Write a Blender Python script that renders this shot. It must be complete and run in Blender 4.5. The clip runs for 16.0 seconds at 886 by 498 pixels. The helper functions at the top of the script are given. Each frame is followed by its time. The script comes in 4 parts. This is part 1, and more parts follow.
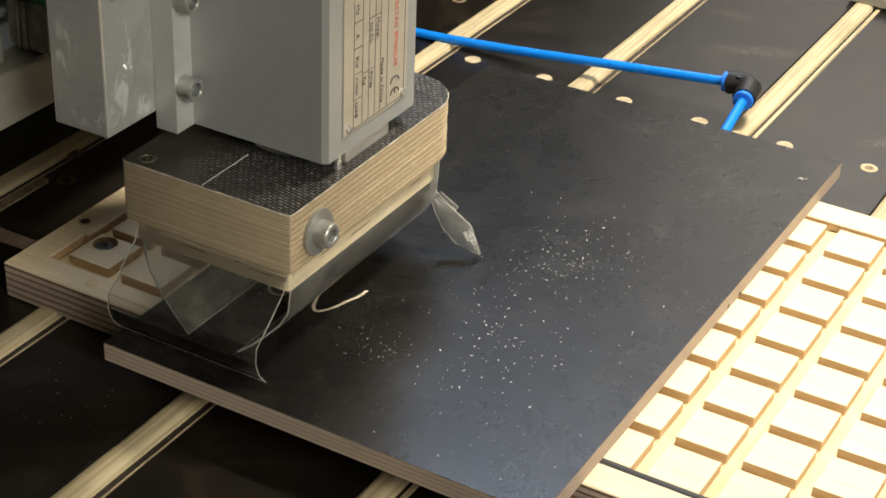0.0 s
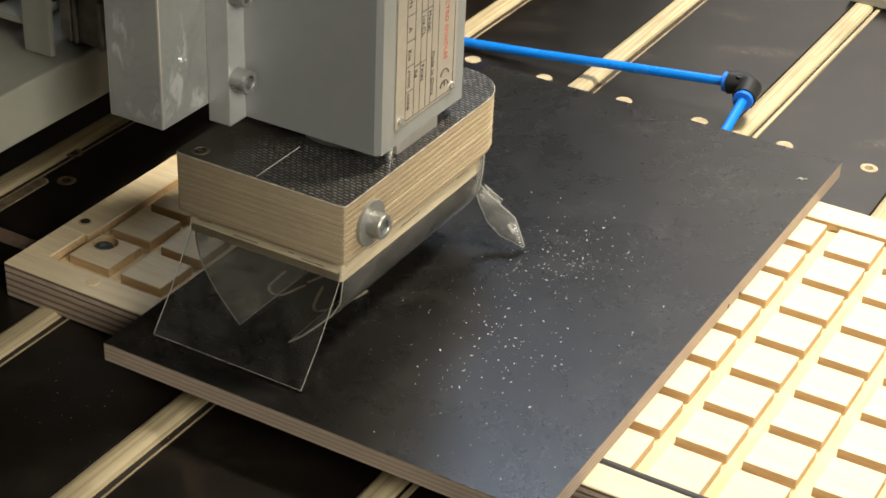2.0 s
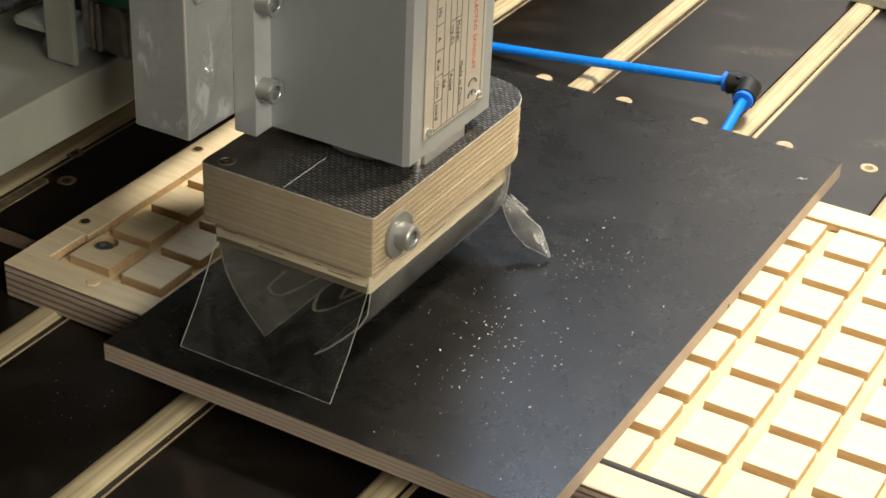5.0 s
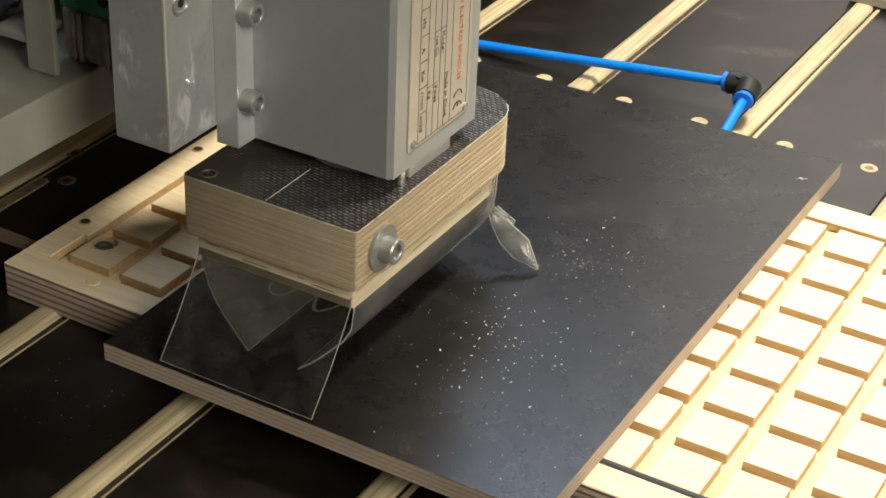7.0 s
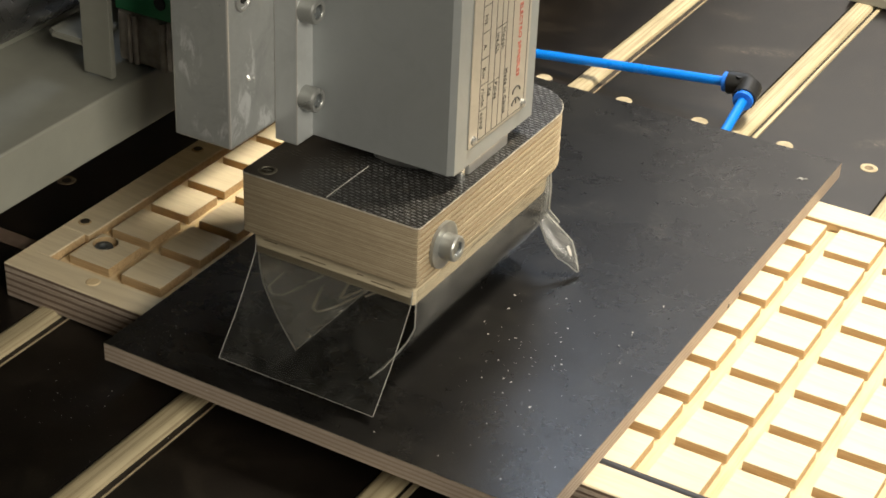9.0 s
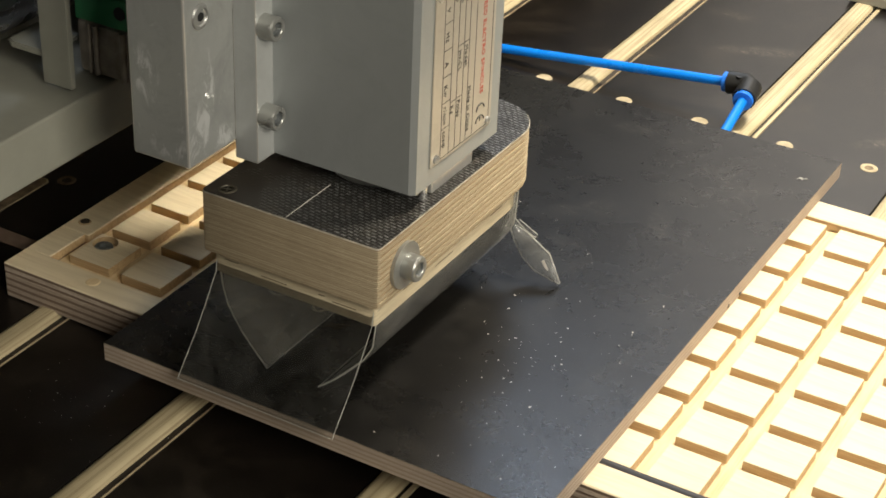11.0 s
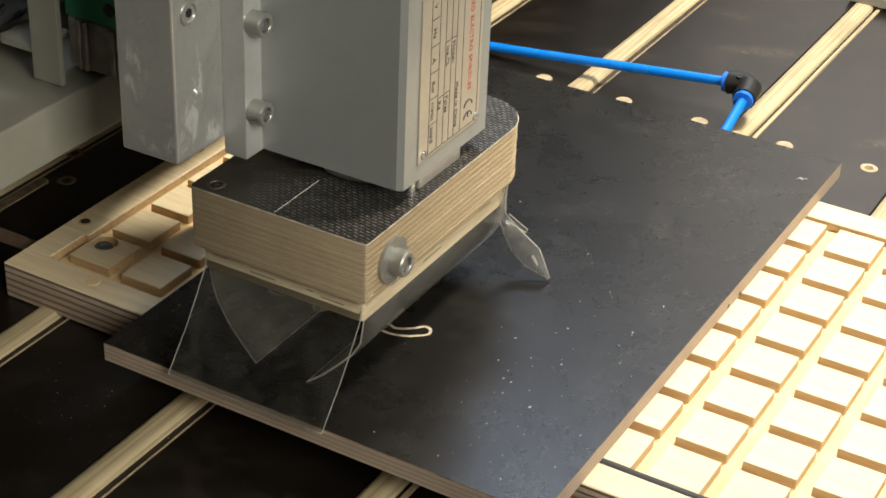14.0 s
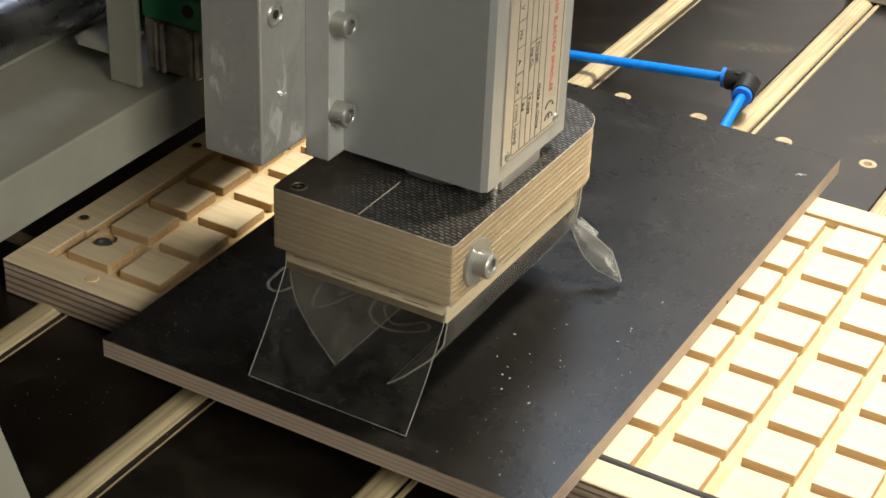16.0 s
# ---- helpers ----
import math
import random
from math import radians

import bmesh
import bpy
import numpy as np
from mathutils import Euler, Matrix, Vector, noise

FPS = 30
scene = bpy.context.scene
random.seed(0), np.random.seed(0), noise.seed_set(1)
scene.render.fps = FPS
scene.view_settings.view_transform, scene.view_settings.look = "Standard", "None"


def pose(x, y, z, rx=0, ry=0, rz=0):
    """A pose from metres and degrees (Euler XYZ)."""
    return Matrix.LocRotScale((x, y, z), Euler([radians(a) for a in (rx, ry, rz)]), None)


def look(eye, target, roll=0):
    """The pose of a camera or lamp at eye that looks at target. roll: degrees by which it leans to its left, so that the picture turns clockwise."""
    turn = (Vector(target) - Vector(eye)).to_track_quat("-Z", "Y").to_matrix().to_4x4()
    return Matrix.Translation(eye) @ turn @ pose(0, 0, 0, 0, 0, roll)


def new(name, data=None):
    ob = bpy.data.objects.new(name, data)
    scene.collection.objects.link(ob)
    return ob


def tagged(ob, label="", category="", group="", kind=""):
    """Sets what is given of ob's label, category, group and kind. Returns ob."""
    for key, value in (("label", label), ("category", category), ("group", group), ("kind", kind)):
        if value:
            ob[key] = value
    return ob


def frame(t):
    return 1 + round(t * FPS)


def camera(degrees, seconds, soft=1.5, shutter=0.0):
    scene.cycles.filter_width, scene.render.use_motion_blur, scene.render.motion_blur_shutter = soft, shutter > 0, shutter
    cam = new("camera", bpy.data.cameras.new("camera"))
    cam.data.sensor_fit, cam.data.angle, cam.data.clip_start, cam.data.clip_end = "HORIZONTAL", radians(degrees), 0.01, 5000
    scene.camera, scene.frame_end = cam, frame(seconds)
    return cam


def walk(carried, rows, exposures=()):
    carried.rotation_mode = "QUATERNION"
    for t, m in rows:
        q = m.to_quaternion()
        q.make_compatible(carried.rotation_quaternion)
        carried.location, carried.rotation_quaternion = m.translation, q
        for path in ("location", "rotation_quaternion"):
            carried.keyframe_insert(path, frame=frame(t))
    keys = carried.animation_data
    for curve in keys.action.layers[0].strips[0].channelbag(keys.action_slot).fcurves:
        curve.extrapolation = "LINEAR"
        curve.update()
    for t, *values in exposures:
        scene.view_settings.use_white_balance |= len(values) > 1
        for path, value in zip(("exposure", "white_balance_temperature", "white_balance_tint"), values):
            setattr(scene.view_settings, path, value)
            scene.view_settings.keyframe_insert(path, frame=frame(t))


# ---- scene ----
# A small milling machine engraves a dark film-faced board on a grooved vacuum plate.
G = 0.036          # pitch of the plate's grid: all plan numbers are in this pitch
LIFT = 0.63        # plan height 0 is the plate's top, world height 0 the table's top


def W(x, y, z):
    return Vector((x * G, y * G, (z + LIFT) * G))


# ---- camera ----
def aim(yaw, pitch, roll):
    a, b = radians(yaw), radians(pitch)
    eye = W(7.8191, -24.7737, 14.6081)
    way = Vector((math.cos(a) * math.cos(b), math.sin(a) * math.cos(b), -math.sin(b)))
    return look(eye, eye + way, roll)


cam = camera(28.236, 16.0, 1.7)
YAW, PITCH, ROLL = 118.976, 30.958, 2.506
walk(cam, [(0, aim(YAW, PITCH, ROLL)), (14.7, aim(YAW, PITCH, ROLL)),
           (15.0, aim(YAW + .002, PITCH - .028, ROLL)), (15.2, aim(YAW + .01, PITCH - .02, ROLL + .01)),
           (15.5, aim(YAW + .050, PITCH + .072, ROLL + .054)), (16.0, aim(YAW - .047, PITCH + .1245, ROLL - .011))],
     exposures=[(0, 0.17), (0.5, 0.12), (1.5, 0.16), (7.5, 0.15), (9, 0.12), (11.5, 0.10), (12, 0.05), (12.5, 0.16), (13, 0.17), (14.5, 0.14), (16, 0.12)])

# ---- light ----
world = bpy.data.worlds.new("workshop_air")
scene.world = world
world.use_nodes = True
world.node_tree.nodes["Background"].inputs[0].default_value = (0.75, 0.86, 1.0, 1)
world.node_tree.nodes["Background"].inputs[1].default_value = 0.05


def area_lamp(name, eye, target, sx, sy, watts, colour):
    d = bpy.data.lights.new(name, "AREA")
    d.shape, d.size, d.size_y, d.energy, d.color = "RECTANGLE", sx, sy, watts, colour
    ob = new(name, d)
    ob.matrix_world = look(eye, target)
    return ob


# a work lamp throws a soft-edged cone on the right half of the table
beam = bpy.data.lights.new("work_lamp", "SPOT")
beam.energy, beam.color, beam.shadow_soft_size = 112, (1.0, 0.91, 0.74), 0.11
beam.spot_size, beam.spot_blend = radians(47.5), 0.25
new("work_lamp", beam).matrix_world = look((0.24, 0.30, 1.16), (0.010, 0.165, 0.0))
area_lamp("far_ceiling_lamp", (-0.76, 1.56, 2.14), (-0.02, -0.3, 0), 1.1, 0.40, 23, (0.70, 0.82, 1.0))
# unseen fill light added to brighten the front and right-hand faces
area_lamp("near_ceiling_lamp", (2.05, -1.30, 1.45), (-0.15, -0.2, 0.1), 1.4, 1.1, 60, (1.0, 0.93, 0.79))
# added to light the unseen north wall that the dark films reflect
area_lamp("wall_lamp", (-0.55, 2.40, 2.1), (-0.60, 3.0, 1.6), 0.8, 0.25, 130, (0.97, 0.91, 0.82))


# ---- materials ----
def nodes_of(name):
    m = bpy.data.materials.new(name)
    m.use_nodes = True
    t = m.node_tree
    return m, t, t.nodes["Principled BSDF"]


def node(t, kind, **values):
    n = t.nodes.new(kind)
    for k, v in values.items():
        n.inputs[k].default_value = v
    return n


def coords(t, scale=(1, 1, 1), turn=(0, 0, 0)):
    c, m = t.nodes.new("ShaderNodeTexCoord"), t.nodes.new("ShaderNodeMapping")
    m.inputs["Scale"].default_value, m.inputs["Rotation"].default_value = scale, turn
    t.links.new(c.outputs["Object"], m.inputs["Vector"])
    return m.outputs["Vector"]


def ramp(t, source, *stops):
    r = t.nodes.new("ShaderNodeValToRGB")
    e = r.color_ramp.elements
    while len(e) < len(stops):
        e.new(0.5)
    for s, (p, c) in zip(e, stops):
        s.position, s.color = p, (*c, 1) if len(c) == 3 else c
    t.links.new(source, r.inputs[0])
    return r.outputs[0]


def grey(v):
    return (v, v, v)


def mixed(t, fac, a, b, mode="MIX"):
    n = t.nodes.new("ShaderNodeMix")
    n.data_type, n.blend_type = "RGBA", mode
    for v, s in ((fac, n.inputs[0]), (a, n.inputs[6]), (b, n.inputs[7])):
        if isinstance(v, bpy.types.NodeSocket):
            t.links.new(v, s)
        else:
            s.default_value = v if isinstance(v, (int, float)) else (*v, 1)
    return n.outputs[2]


def bumped(t, p, height, strength, distance=0.001):
    b = node(t, "ShaderNodeBump", Strength=strength, Distance=distance)
    t.links.new(height, b.inputs["Height"])
    t.links.new(b.outputs[0], p.inputs["Normal"])


def noise_of(t, vec, scale, detail=4.0, rough=0.6, distort=0.0):
    n = node(t, "ShaderNodeTexNoise", Scale=scale, Detail=detail, Roughness=rough, Distortion=distort)
    t.links.new(vec, n.inputs["Vector"])
    return n.outputs[0]


def plain(name, colour, rough=0.5, metal=0.0, vary=0.25, scale=60.0, bump=0.15):
    m, t, p = nodes_of(name)
    v = coords(t)
    n = noise_of(t, v, scale)
    dark = tuple(c * (1 - vary) for c in colour)
    t.links.new(ramp(t, n, (0.3, dark), (0.7, colour)), p.inputs["Base Color"])
    t.links.new(ramp(t, noise_of(t, v, scale * 0.3), (0.3, grey(max(0.03, rough - 0.1))), (0.7, grey(min(1, rough + 0.1)))), p.inputs["Roughness"])
    p.inputs["Metallic"].default_value = metal
    bumped(t, p, noise_of(t, v, scale * 6), bump, 0.0005)
    return m


def film(name, base, rough, smudge, blotch, gloss=0.5, scuffs=()):
    """Dark phenolic film: satin, with dust smears, rubbed patches and fine pale specks."""
    m, t, p = nodes_of(name)
    v = coords(t)
    wide = noise_of(t, v, 9, 6, 0.72, 0.6)
    cloud = noise_of(t, v, 38, 6, 0.75, 0.9)
    fine = noise_of(t, v, 700, 3)
    haze = noise_of(t, v, 15, 5, 0.6, 1.6)
    c = mixed(t, ramp(t, wide, (0.42, grey(0)), (0.75, grey(0.7))), base, blotch)
    c = mixed(t, ramp(t, cloud, (0.40, grey(0)), (0.85, grey(0.3))), c, tuple(x * 1.6 for x in blotch))
    streak = noise_of(t, coords(t, (14, 60, 1), (0, 0, 0.6)), 1, 5, 0.75, 1.2)
    c = mixed(t, ramp(t, streak, (0.58, grey(0)), (0.90, grey(0.12))), c, smudge)
    c = mixed(t, ramp(t, haze, (0.50, grey(0)), (0.80, grey(0.15))), c, smudge)
    rag = ramp(t, noise_of(t, coords(t, (150, 420, 150), (0, 0, 0.5)), 1, 6, 0.8, 1.5), (0.50, grey(0)), (0.66, grey(1)))
    for x, y, sx, sy, turn, power in scuffs:
        at, blob = t.nodes.new("ShaderNodeMapping"), t.nodes.new("ShaderNodeTexGradient")
        at.vector_type, blob.gradient_type = "TEXTURE", "SPHERICAL"
        at.inputs["Location"].default_value = (x * G, y * G, 0)
        at.inputs["Rotation"].default_value = (0, 0, turn)
        at.inputs["Scale"].default_value = (sx * G, sy * G, 1)
        t.links.new(v, at.inputs["Vector"])
        t.links.new(at.outputs[0], blob.inputs["Vector"])
        area = mixed(t, 1.0, ramp(t, blob.outputs["Fac"], (0.0, grey(0)), (0.5, grey(power))), rag, "MULTIPLY")
        c = mixed(t, area, c, tuple(x * 1.5 for x in smudge))
    speck = noise_of(t, v, 900, 1)
    c = mixed(t, ramp(t, speck, (0.68, grey(0)), (0.80, grey(0.25))), c, tuple(min(1, x * 2.2) for x in smudge))
    t.links.new(c, p.inputs["Base Color"])
    r = mixed(t, 0.5, ramp(t, wide, (0.25, grey(rough - 0.05)), (0.8, grey(rough + 0.07))), ramp(t, cloud, (0.2, grey(rough - 0.03)), (0.85, grey(rough + 0.06))))
    t.links.new(r, p.inputs["Roughness"])
    p.inputs["Specular IOR Level"].default_value = gloss
    rub = noise_of(t, coords(t, (260, 1300, 1), (0, 0, 0.5)), 1, 4, 0.7)
    bumped(t, p, mixed(t, 0.5, fine, rub), 0.30, 0.0003)
    return m


def ply_edge(name, pale, dark, ply, light=0.5):
    """Plywood seen from its edge: thin plies stacked in height, end grain dashes along each."""
    m, t, p = nodes_of(name)
    v = coords(t)
    w = node(t, "ShaderNodeTexWave", Scale=0.314 / ply, Distortion=0.25, Detail=2.0)
    w.inputs["Detail Scale"].default_value = 0.6
    w.wave_type, w.bands_direction = "BANDS", "Z"
    t.links.new(v, w.inputs["Vector"])
    bands = ramp(t, w.outputs[0], (0.25, dark), (0.5, pale), (0.9, tuple(c * 0.9 for c in pale)))
    grain = noise_of(t, coords(t, (110, 110, 1500)), 1, 5, 0.75)
    c = mixed(t, ramp(t, grain, (0.35, grey(0.55)), (0.6, grey(0))), bands, dark)
    info = t.nodes.new("ShaderNodeObjectInfo")
    c = mixed(t, ramp(t, info.outputs["Random"], (0.0, grey(0.45)), (0.6, grey(0.0))), c, dark)
    nick = noise_of(t, coords(t, (60, 60, 700)), 1, 6, 0.8, 1.5)
    c = mixed(t, ramp(t, nick, (0.60, grey(0)), (0.70, grey(0.6))), c, tuple(x * 0.5 for x in dark))
    soot = noise_of(t, v, 30, 4)
    c = mixed(t, ramp(t, soot, (0.5, grey(0)), (0.8, grey(0.35))), c, tuple(x * 0.6 for x in dark))
    t.links.new(c, p.inputs["Base Color"])
    p.inputs["Roughness"].default_value = 0.75
    bumped(t, p, grain, 0.4, 0.0006)
    return m


def wood_face(name, pale, dark, along, rough=0.62, grain=None):
    """Planed wood: long grain along one axis (0 x, 1 y)."""
    m, t, p = nodes_of(name)
    s = grain or ((25, 500, 500) if along == 0 else (500, 25, 500))
    g = noise_of(t, coords(t, s), 1, 5, 0.65, 0.4)
    wide = noise_of(t, coords(t), 22, 3)
    c = ramp(t, g, (0.3, dark), (0.55, pale), (0.8, tuple(min(1, x * 1.06) for x in pale)))
    c = mixed(t, ramp(t, wide, (0.45, grey(0)), (0.8, grey(0.4))), c, dark)
    t.links.new(c, p.inputs["Base Color"])
    p.inputs["Roughness"].default_value = rough
    bumped(t, p, g, 0.25, 0.0004)
    return m


def brushed(name, colour, rough, along=(900, 900, 40), metal=1.0, rub=0.5, smears=()):
    """Bare or satin machined metal with fine grain, rubbed patches and scratches."""
    m, t, p = nodes_of(name)
    g = noise_of(t, coords(t, along), 1, 4, 0.6)
    wide = noise_of(t, coords(t), 28, 6, 0.72, 1.2)
    spots = noise_of(t, coords(t, (1, 1, 0.45)), 90, 6, 0.75, 1.6)
    c = mixed(t, ramp(t, wide, (0.45, grey(0)), (0.8, grey(rub))), colour, tuple(x * 0.66 for x in colour))
    c = mixed(t, ramp(t, spots, (0.72 - 0.14 * rub, grey(0)), (0.82 - 0.10 * rub, grey(rub * 0.8))), c, tuple(min(0.9, x * 1.7) for x in colour))
    rag = ramp(t, noise_of(t, coords(t, (1, 1, 0.5)), 130, 6, 0.7, 0.7), (0.50, grey(0)), (0.60, grey(1)))
    for x, y, z, wide_by, high_by in smears:
        at, blob = t.nodes.new("ShaderNodeMapping"), t.nodes.new("ShaderNodeTexGradient")
        at.vector_type, blob.gradient_type = "TEXTURE", "SPHERICAL"
        at.inputs["Location"].default_value = (x, y, z)
        at.inputs["Scale"].default_value = (wide_by, wide_by, high_by)
        t.links.new(coords(t), at.inputs["Vector"])
        t.links.new(at.outputs[0], blob.inputs["Vector"])
        area = mixed(t, 1.0, ramp(t, blob.outputs["Fac"], (0.0, grey(0)), (0.5, grey(0.6))), rag, "MULTIPLY")
        c = mixed(t, area, c, (0.74, 0.75, 0.75))
    t.links.new(c, p.inputs["Base Color"])
    t.links.new(ramp(t, wide, (0.3, grey(rough - 0.07)), (0.75, grey(rough + 0.15))), p.inputs["Roughness"])
    p.inputs["Metallic"].default_value = metal
    bumped(t, p, g, 0.14, 0.0003)
    return m


def anti_slip(name):
    """Black film with a woven wire-mesh relief, rubbed smooth and dusty towards one end; the wires' glints are painted
    pale.
    """
    m, t, p = nodes_of(name)
    v = coords(t)
    a = node(t, "ShaderNodeTexBrick", Scale=1.0, **{"Mortar Size": 0.0008, "Brick Width": 0.0040, "Row Height": 0.0022, "Mortar Smooth": 0.5})
    a.offset = 0.5
    wob = node(t, "ShaderNodeTexNoise", Scale=55.0, Detail=3.0)
    t.links.new(v, wob.inputs["Vector"])
    jit = t.nodes.new("ShaderNodeVectorMath")
    jit.operation = "MULTIPLY_ADD"
    jit.inputs[1].default_value = (0.0022, 0.0022, 0.0)
    t.links.new(wob.outputs["Color"], jit.inputs[0])
    t.links.new(coords(t, (1, 1, 1), (0, 0, 0.16)), jit.inputs[2])
    t.links.new(jit.outputs[0], a.inputs["Vector"])
    xyz = t.nodes.new("ShaderNodeSeparateXYZ")
    t.links.new(v, xyz.inputs[0])
    slope = node(t, "ShaderNodeMath")
    slope.operation = "MULTIPLY_ADD"
    slope.inputs[1].default_value, slope.inputs[2].default_value = 7.0, 0.09
    t.links.new(xyz.outputs[0], slope.inputs[0])
    total = node(t, "ShaderNodeMath")
    total.operation = "ADD"
    t.links.new(slope.outputs[0], total.inputs[0])
    t.links.new(noise_of(t, v, 30, 4, 0.6, 0.5), total.inputs[1])
    worn = ramp(t, total.outputs[0], (0.42, grey(0)), (0.62, grey(1)))
    # glints of the raised wires, put into the colour as pale dashes
    lit = ramp(t, noise_of(t, v, 260, 3, 0.7), (0.38, grey(0.03)), (0.68, grey(0.24)))
    dash = mixed(t, a.outputs["Fac"], lit, (0.020, 0.018, 0.016))
    c = mixed(t, worn, (0.030, 0.026, 0.022), dash)
    dust = noise_of(t, v, 80, 5, 0.7)
    c = mixed(t, ramp(t, dust, (0.55, grey(0)), (0.8, grey(0.3))), c, (0.20, 0.17, 0.13))
    t.links.new(c, p.inputs["Base Color"])
    p.inputs["Roughness"].default_value = 0.33
    inv = node(t, "ShaderNodeMath")
    inv.operation = "SUBTRACT"
    inv.inputs[0].default_value = 1.0
    t.links.new(a.outputs["Fac"], inv.inputs[1])
    tall = node(t, "ShaderNodeMath")
    tall.operation = "MULTIPLY"
    t.links.new(inv.outputs[0], tall.inputs[0])
    t.links.new(worn, tall.inputs[1])
    bumped(t, p, tall.outputs[0], 0.9, 0.0007)
    return m


def clear_sheet(name, low, high, clear_tone=0.96, gloss_share=0.5, streaks=(45, 45, 45)):
    """Thin clear PVC: mostly see-through, haze for scuffs and for painted gloss streaks, gloss by Fresnel."""
    m, t, p = nodes_of(name)
    v = coords(t)
    out = t.nodes["Material Output"]
    clear = node(t, "ShaderNodeBsdfTransparent", Color=(clear_tone, clear_tone, clear_tone * 0.99, 1))
    gloss = node(t, "ShaderNodeBsdfGlossy", Color=(gloss_share, gloss_share, gloss_share, 1), Roughness=0.16)
    matt = node(t, "ShaderNodeBsdfDiffuse", Color=(0.78, 0.77, 0.72, 1))
    glow = node(t, "ShaderNodeBsdfTranslucent", Color=(0.78, 0.77, 0.72, 1))
    haze = node(t, "ShaderNodeMixShader", Fac=0.5)
    t.links.new(matt.outputs[0], haze.inputs[1])
    t.links.new(glow.outputs[0], haze.inputs[2])
    f = node(t, "ShaderNodeFresnel", IOR=1.3)
    a, b = t.nodes.new("ShaderNodeMixShader"), t.nodes.new("ShaderNodeMixShader")
    scuff_and_gloss = ramp(t, noise_of(t, coords(t, streaks), 1, 6, 0.75, 1.2), (0.38, grey(low)), (0.8, grey(high)))
    t.links.new(scuff_and_gloss, a.inputs[0])
    t.links.new(clear.outputs[0], a.inputs[1])
    t.links.new(haze.outputs[0], a.inputs[2])
    t.links.new(f.outputs[0], b.inputs[0])
    t.links.new(a.outputs[0], b.inputs[1])
    t.links.new(gloss.outputs[0], b.inputs[2])
    t.links.new(b.outputs[0], out.inputs["Surface"])
    return m


M_FILM = film("board_film", (0.0050, 0.0047, 0.0045), 0.27, (0.075, 0.070, 0.062), (0.0095, 0.0088, 0.0082), 0.42,
              ((-0.05, 4.83, 0.55, 0.22, 0.2, 0.6), (0.9, 4.85, 0.35, 0.12, 0.5, 0.55), (1.98, 4.0, 0.6, 0.3, -0.5, 0.35), (2.63, 3.7, 0.5, 0.2, 0.9, 0.3),
               (1.75, 1.9, 0.22, 0.75, 0.35, 0.45), (0.75, 1.87, 0.5, 0.35, 0, 0.35), (0.3, 1.5, 0.3, 0.2, 0, 0.4), (0.65, 0.55, 0.35, 0.2, 0, 0.35), (1.9, 3.15, 0.8, 0.4, 0.4, 0.25)))
M_FILM_EDGE = plain("chipped_film_edge", (0.20, 0.17, 0.13), 0.6, 0, 0.92, 120, 0.2)
M_TABLE = film("table_film", (0.0046, 0.0035, 0.0027), 0.30, (0.110, 0.088, 0.066), (0.0125, 0.0096, 0.0074), 0.6,
               ((-2.9, 8.2, 1.3, 0.3, 0.4, 0.8), (0.6, 7.6, 1.0, 0.35, -0.3, 0.7), (-5.3, 6.4, 0.9, 0.25, 0.3, 0.8), (0.4, 5.4, 0.6, 0.25, 0.8, 0.7), (-4.2, 9.6, 0.7, 0.3, 0, 0.5), (2.6, 6.5, 0.8, 0.3, 0.5, 0.4)))
M_BOARD_EDGE = ply_edge("board_ply_edge", (0.52, 0.43, 0.35), (0.31, 0.24, 0.18), 0.0026)
M_PLY_PALE = ply_edge("shoe_pale_ply", (0.56, 0.47, 0.32), (0.33, 0.26, 0.165), 0.0011)
M_PLY_DARK = ply_edge("shoe_dark_ply", (0.51, 0.425, 0.29), (0.29, 0.22, 0.14), 0.0010)
M_PLY_END = ply_edge("shoe_end_grain_ply", (0.46, 0.36, 0.215), (0.25, 0.175, 0.095), 0.0008)
M_VENEER = plain("chipped_veneer", (0.74, 0.68, 0.56), 0.7, 0, 0.55, 160)
M_SHOE_LOW = wood_face("shoe_low_wood", (0.66, 0.57, 0.40), (0.50, 0.41, 0.27), 0, 0.65, (40, 40, 600))
M_PLATE_EDGE = ply_edge("plate_ply_edge", (0.66, 0.55, 0.44), (0.17, 0.118, 0.085), 0.0042)
M_PLATE = wood_face("plate_birch_face", (0.74, 0.63, 0.435), (0.64, 0.525, 0.345), 0)
M_GROOVE = wood_face("plate_groove_face", (0.76, 0.60, 0.36), (0.64, 0.47, 0.25), 1)
# milled sides browner than the tops, partly shade put into the colour
M_CUT_SHADED = wood_face("shaded_milled_side", (0.54, 0.39, 0.215), (0.38, 0.25, 0.12), 0)
M_STRIP = wood_face("strip_wood", (0.50, 0.42, 0.265), (0.22, 0.165, 0.09), 1, 0.62, (520, 7, 520))
M_STRIP_EDGE = wood_face("panel_edge_wood", (0.40, 0.32, 0.20), (0.17, 0.12, 0.07), 1)
M_ALU = brushed("anodised_aluminium", (0.405, 0.425, 0.425), 0.34, metal=0.4, rub=0.25)
M_FLANGE = brushed("milled_aluminium", (0.49, 0.505, 0.50), 0.36, metal=0.35, rub=0.4)
M_ALU_PLATE = brushed("scuffed_aluminium", (0.375, 0.385, 0.375), 0.34, metal=0.35, rub=0.8,
                      smears=((-0.079, -0.0914, 0.052, 0.010, 0.018), (-0.0545, -0.082, 0.022, 0.013, 0.020), (-0.0545, -0.0745, 0.045, 0.006, 0.022), (-0.0545, -0.064, 0.015, 0.014, 0.008), (-0.066, -0.0914, 0.016, 0.014, 0.006)))
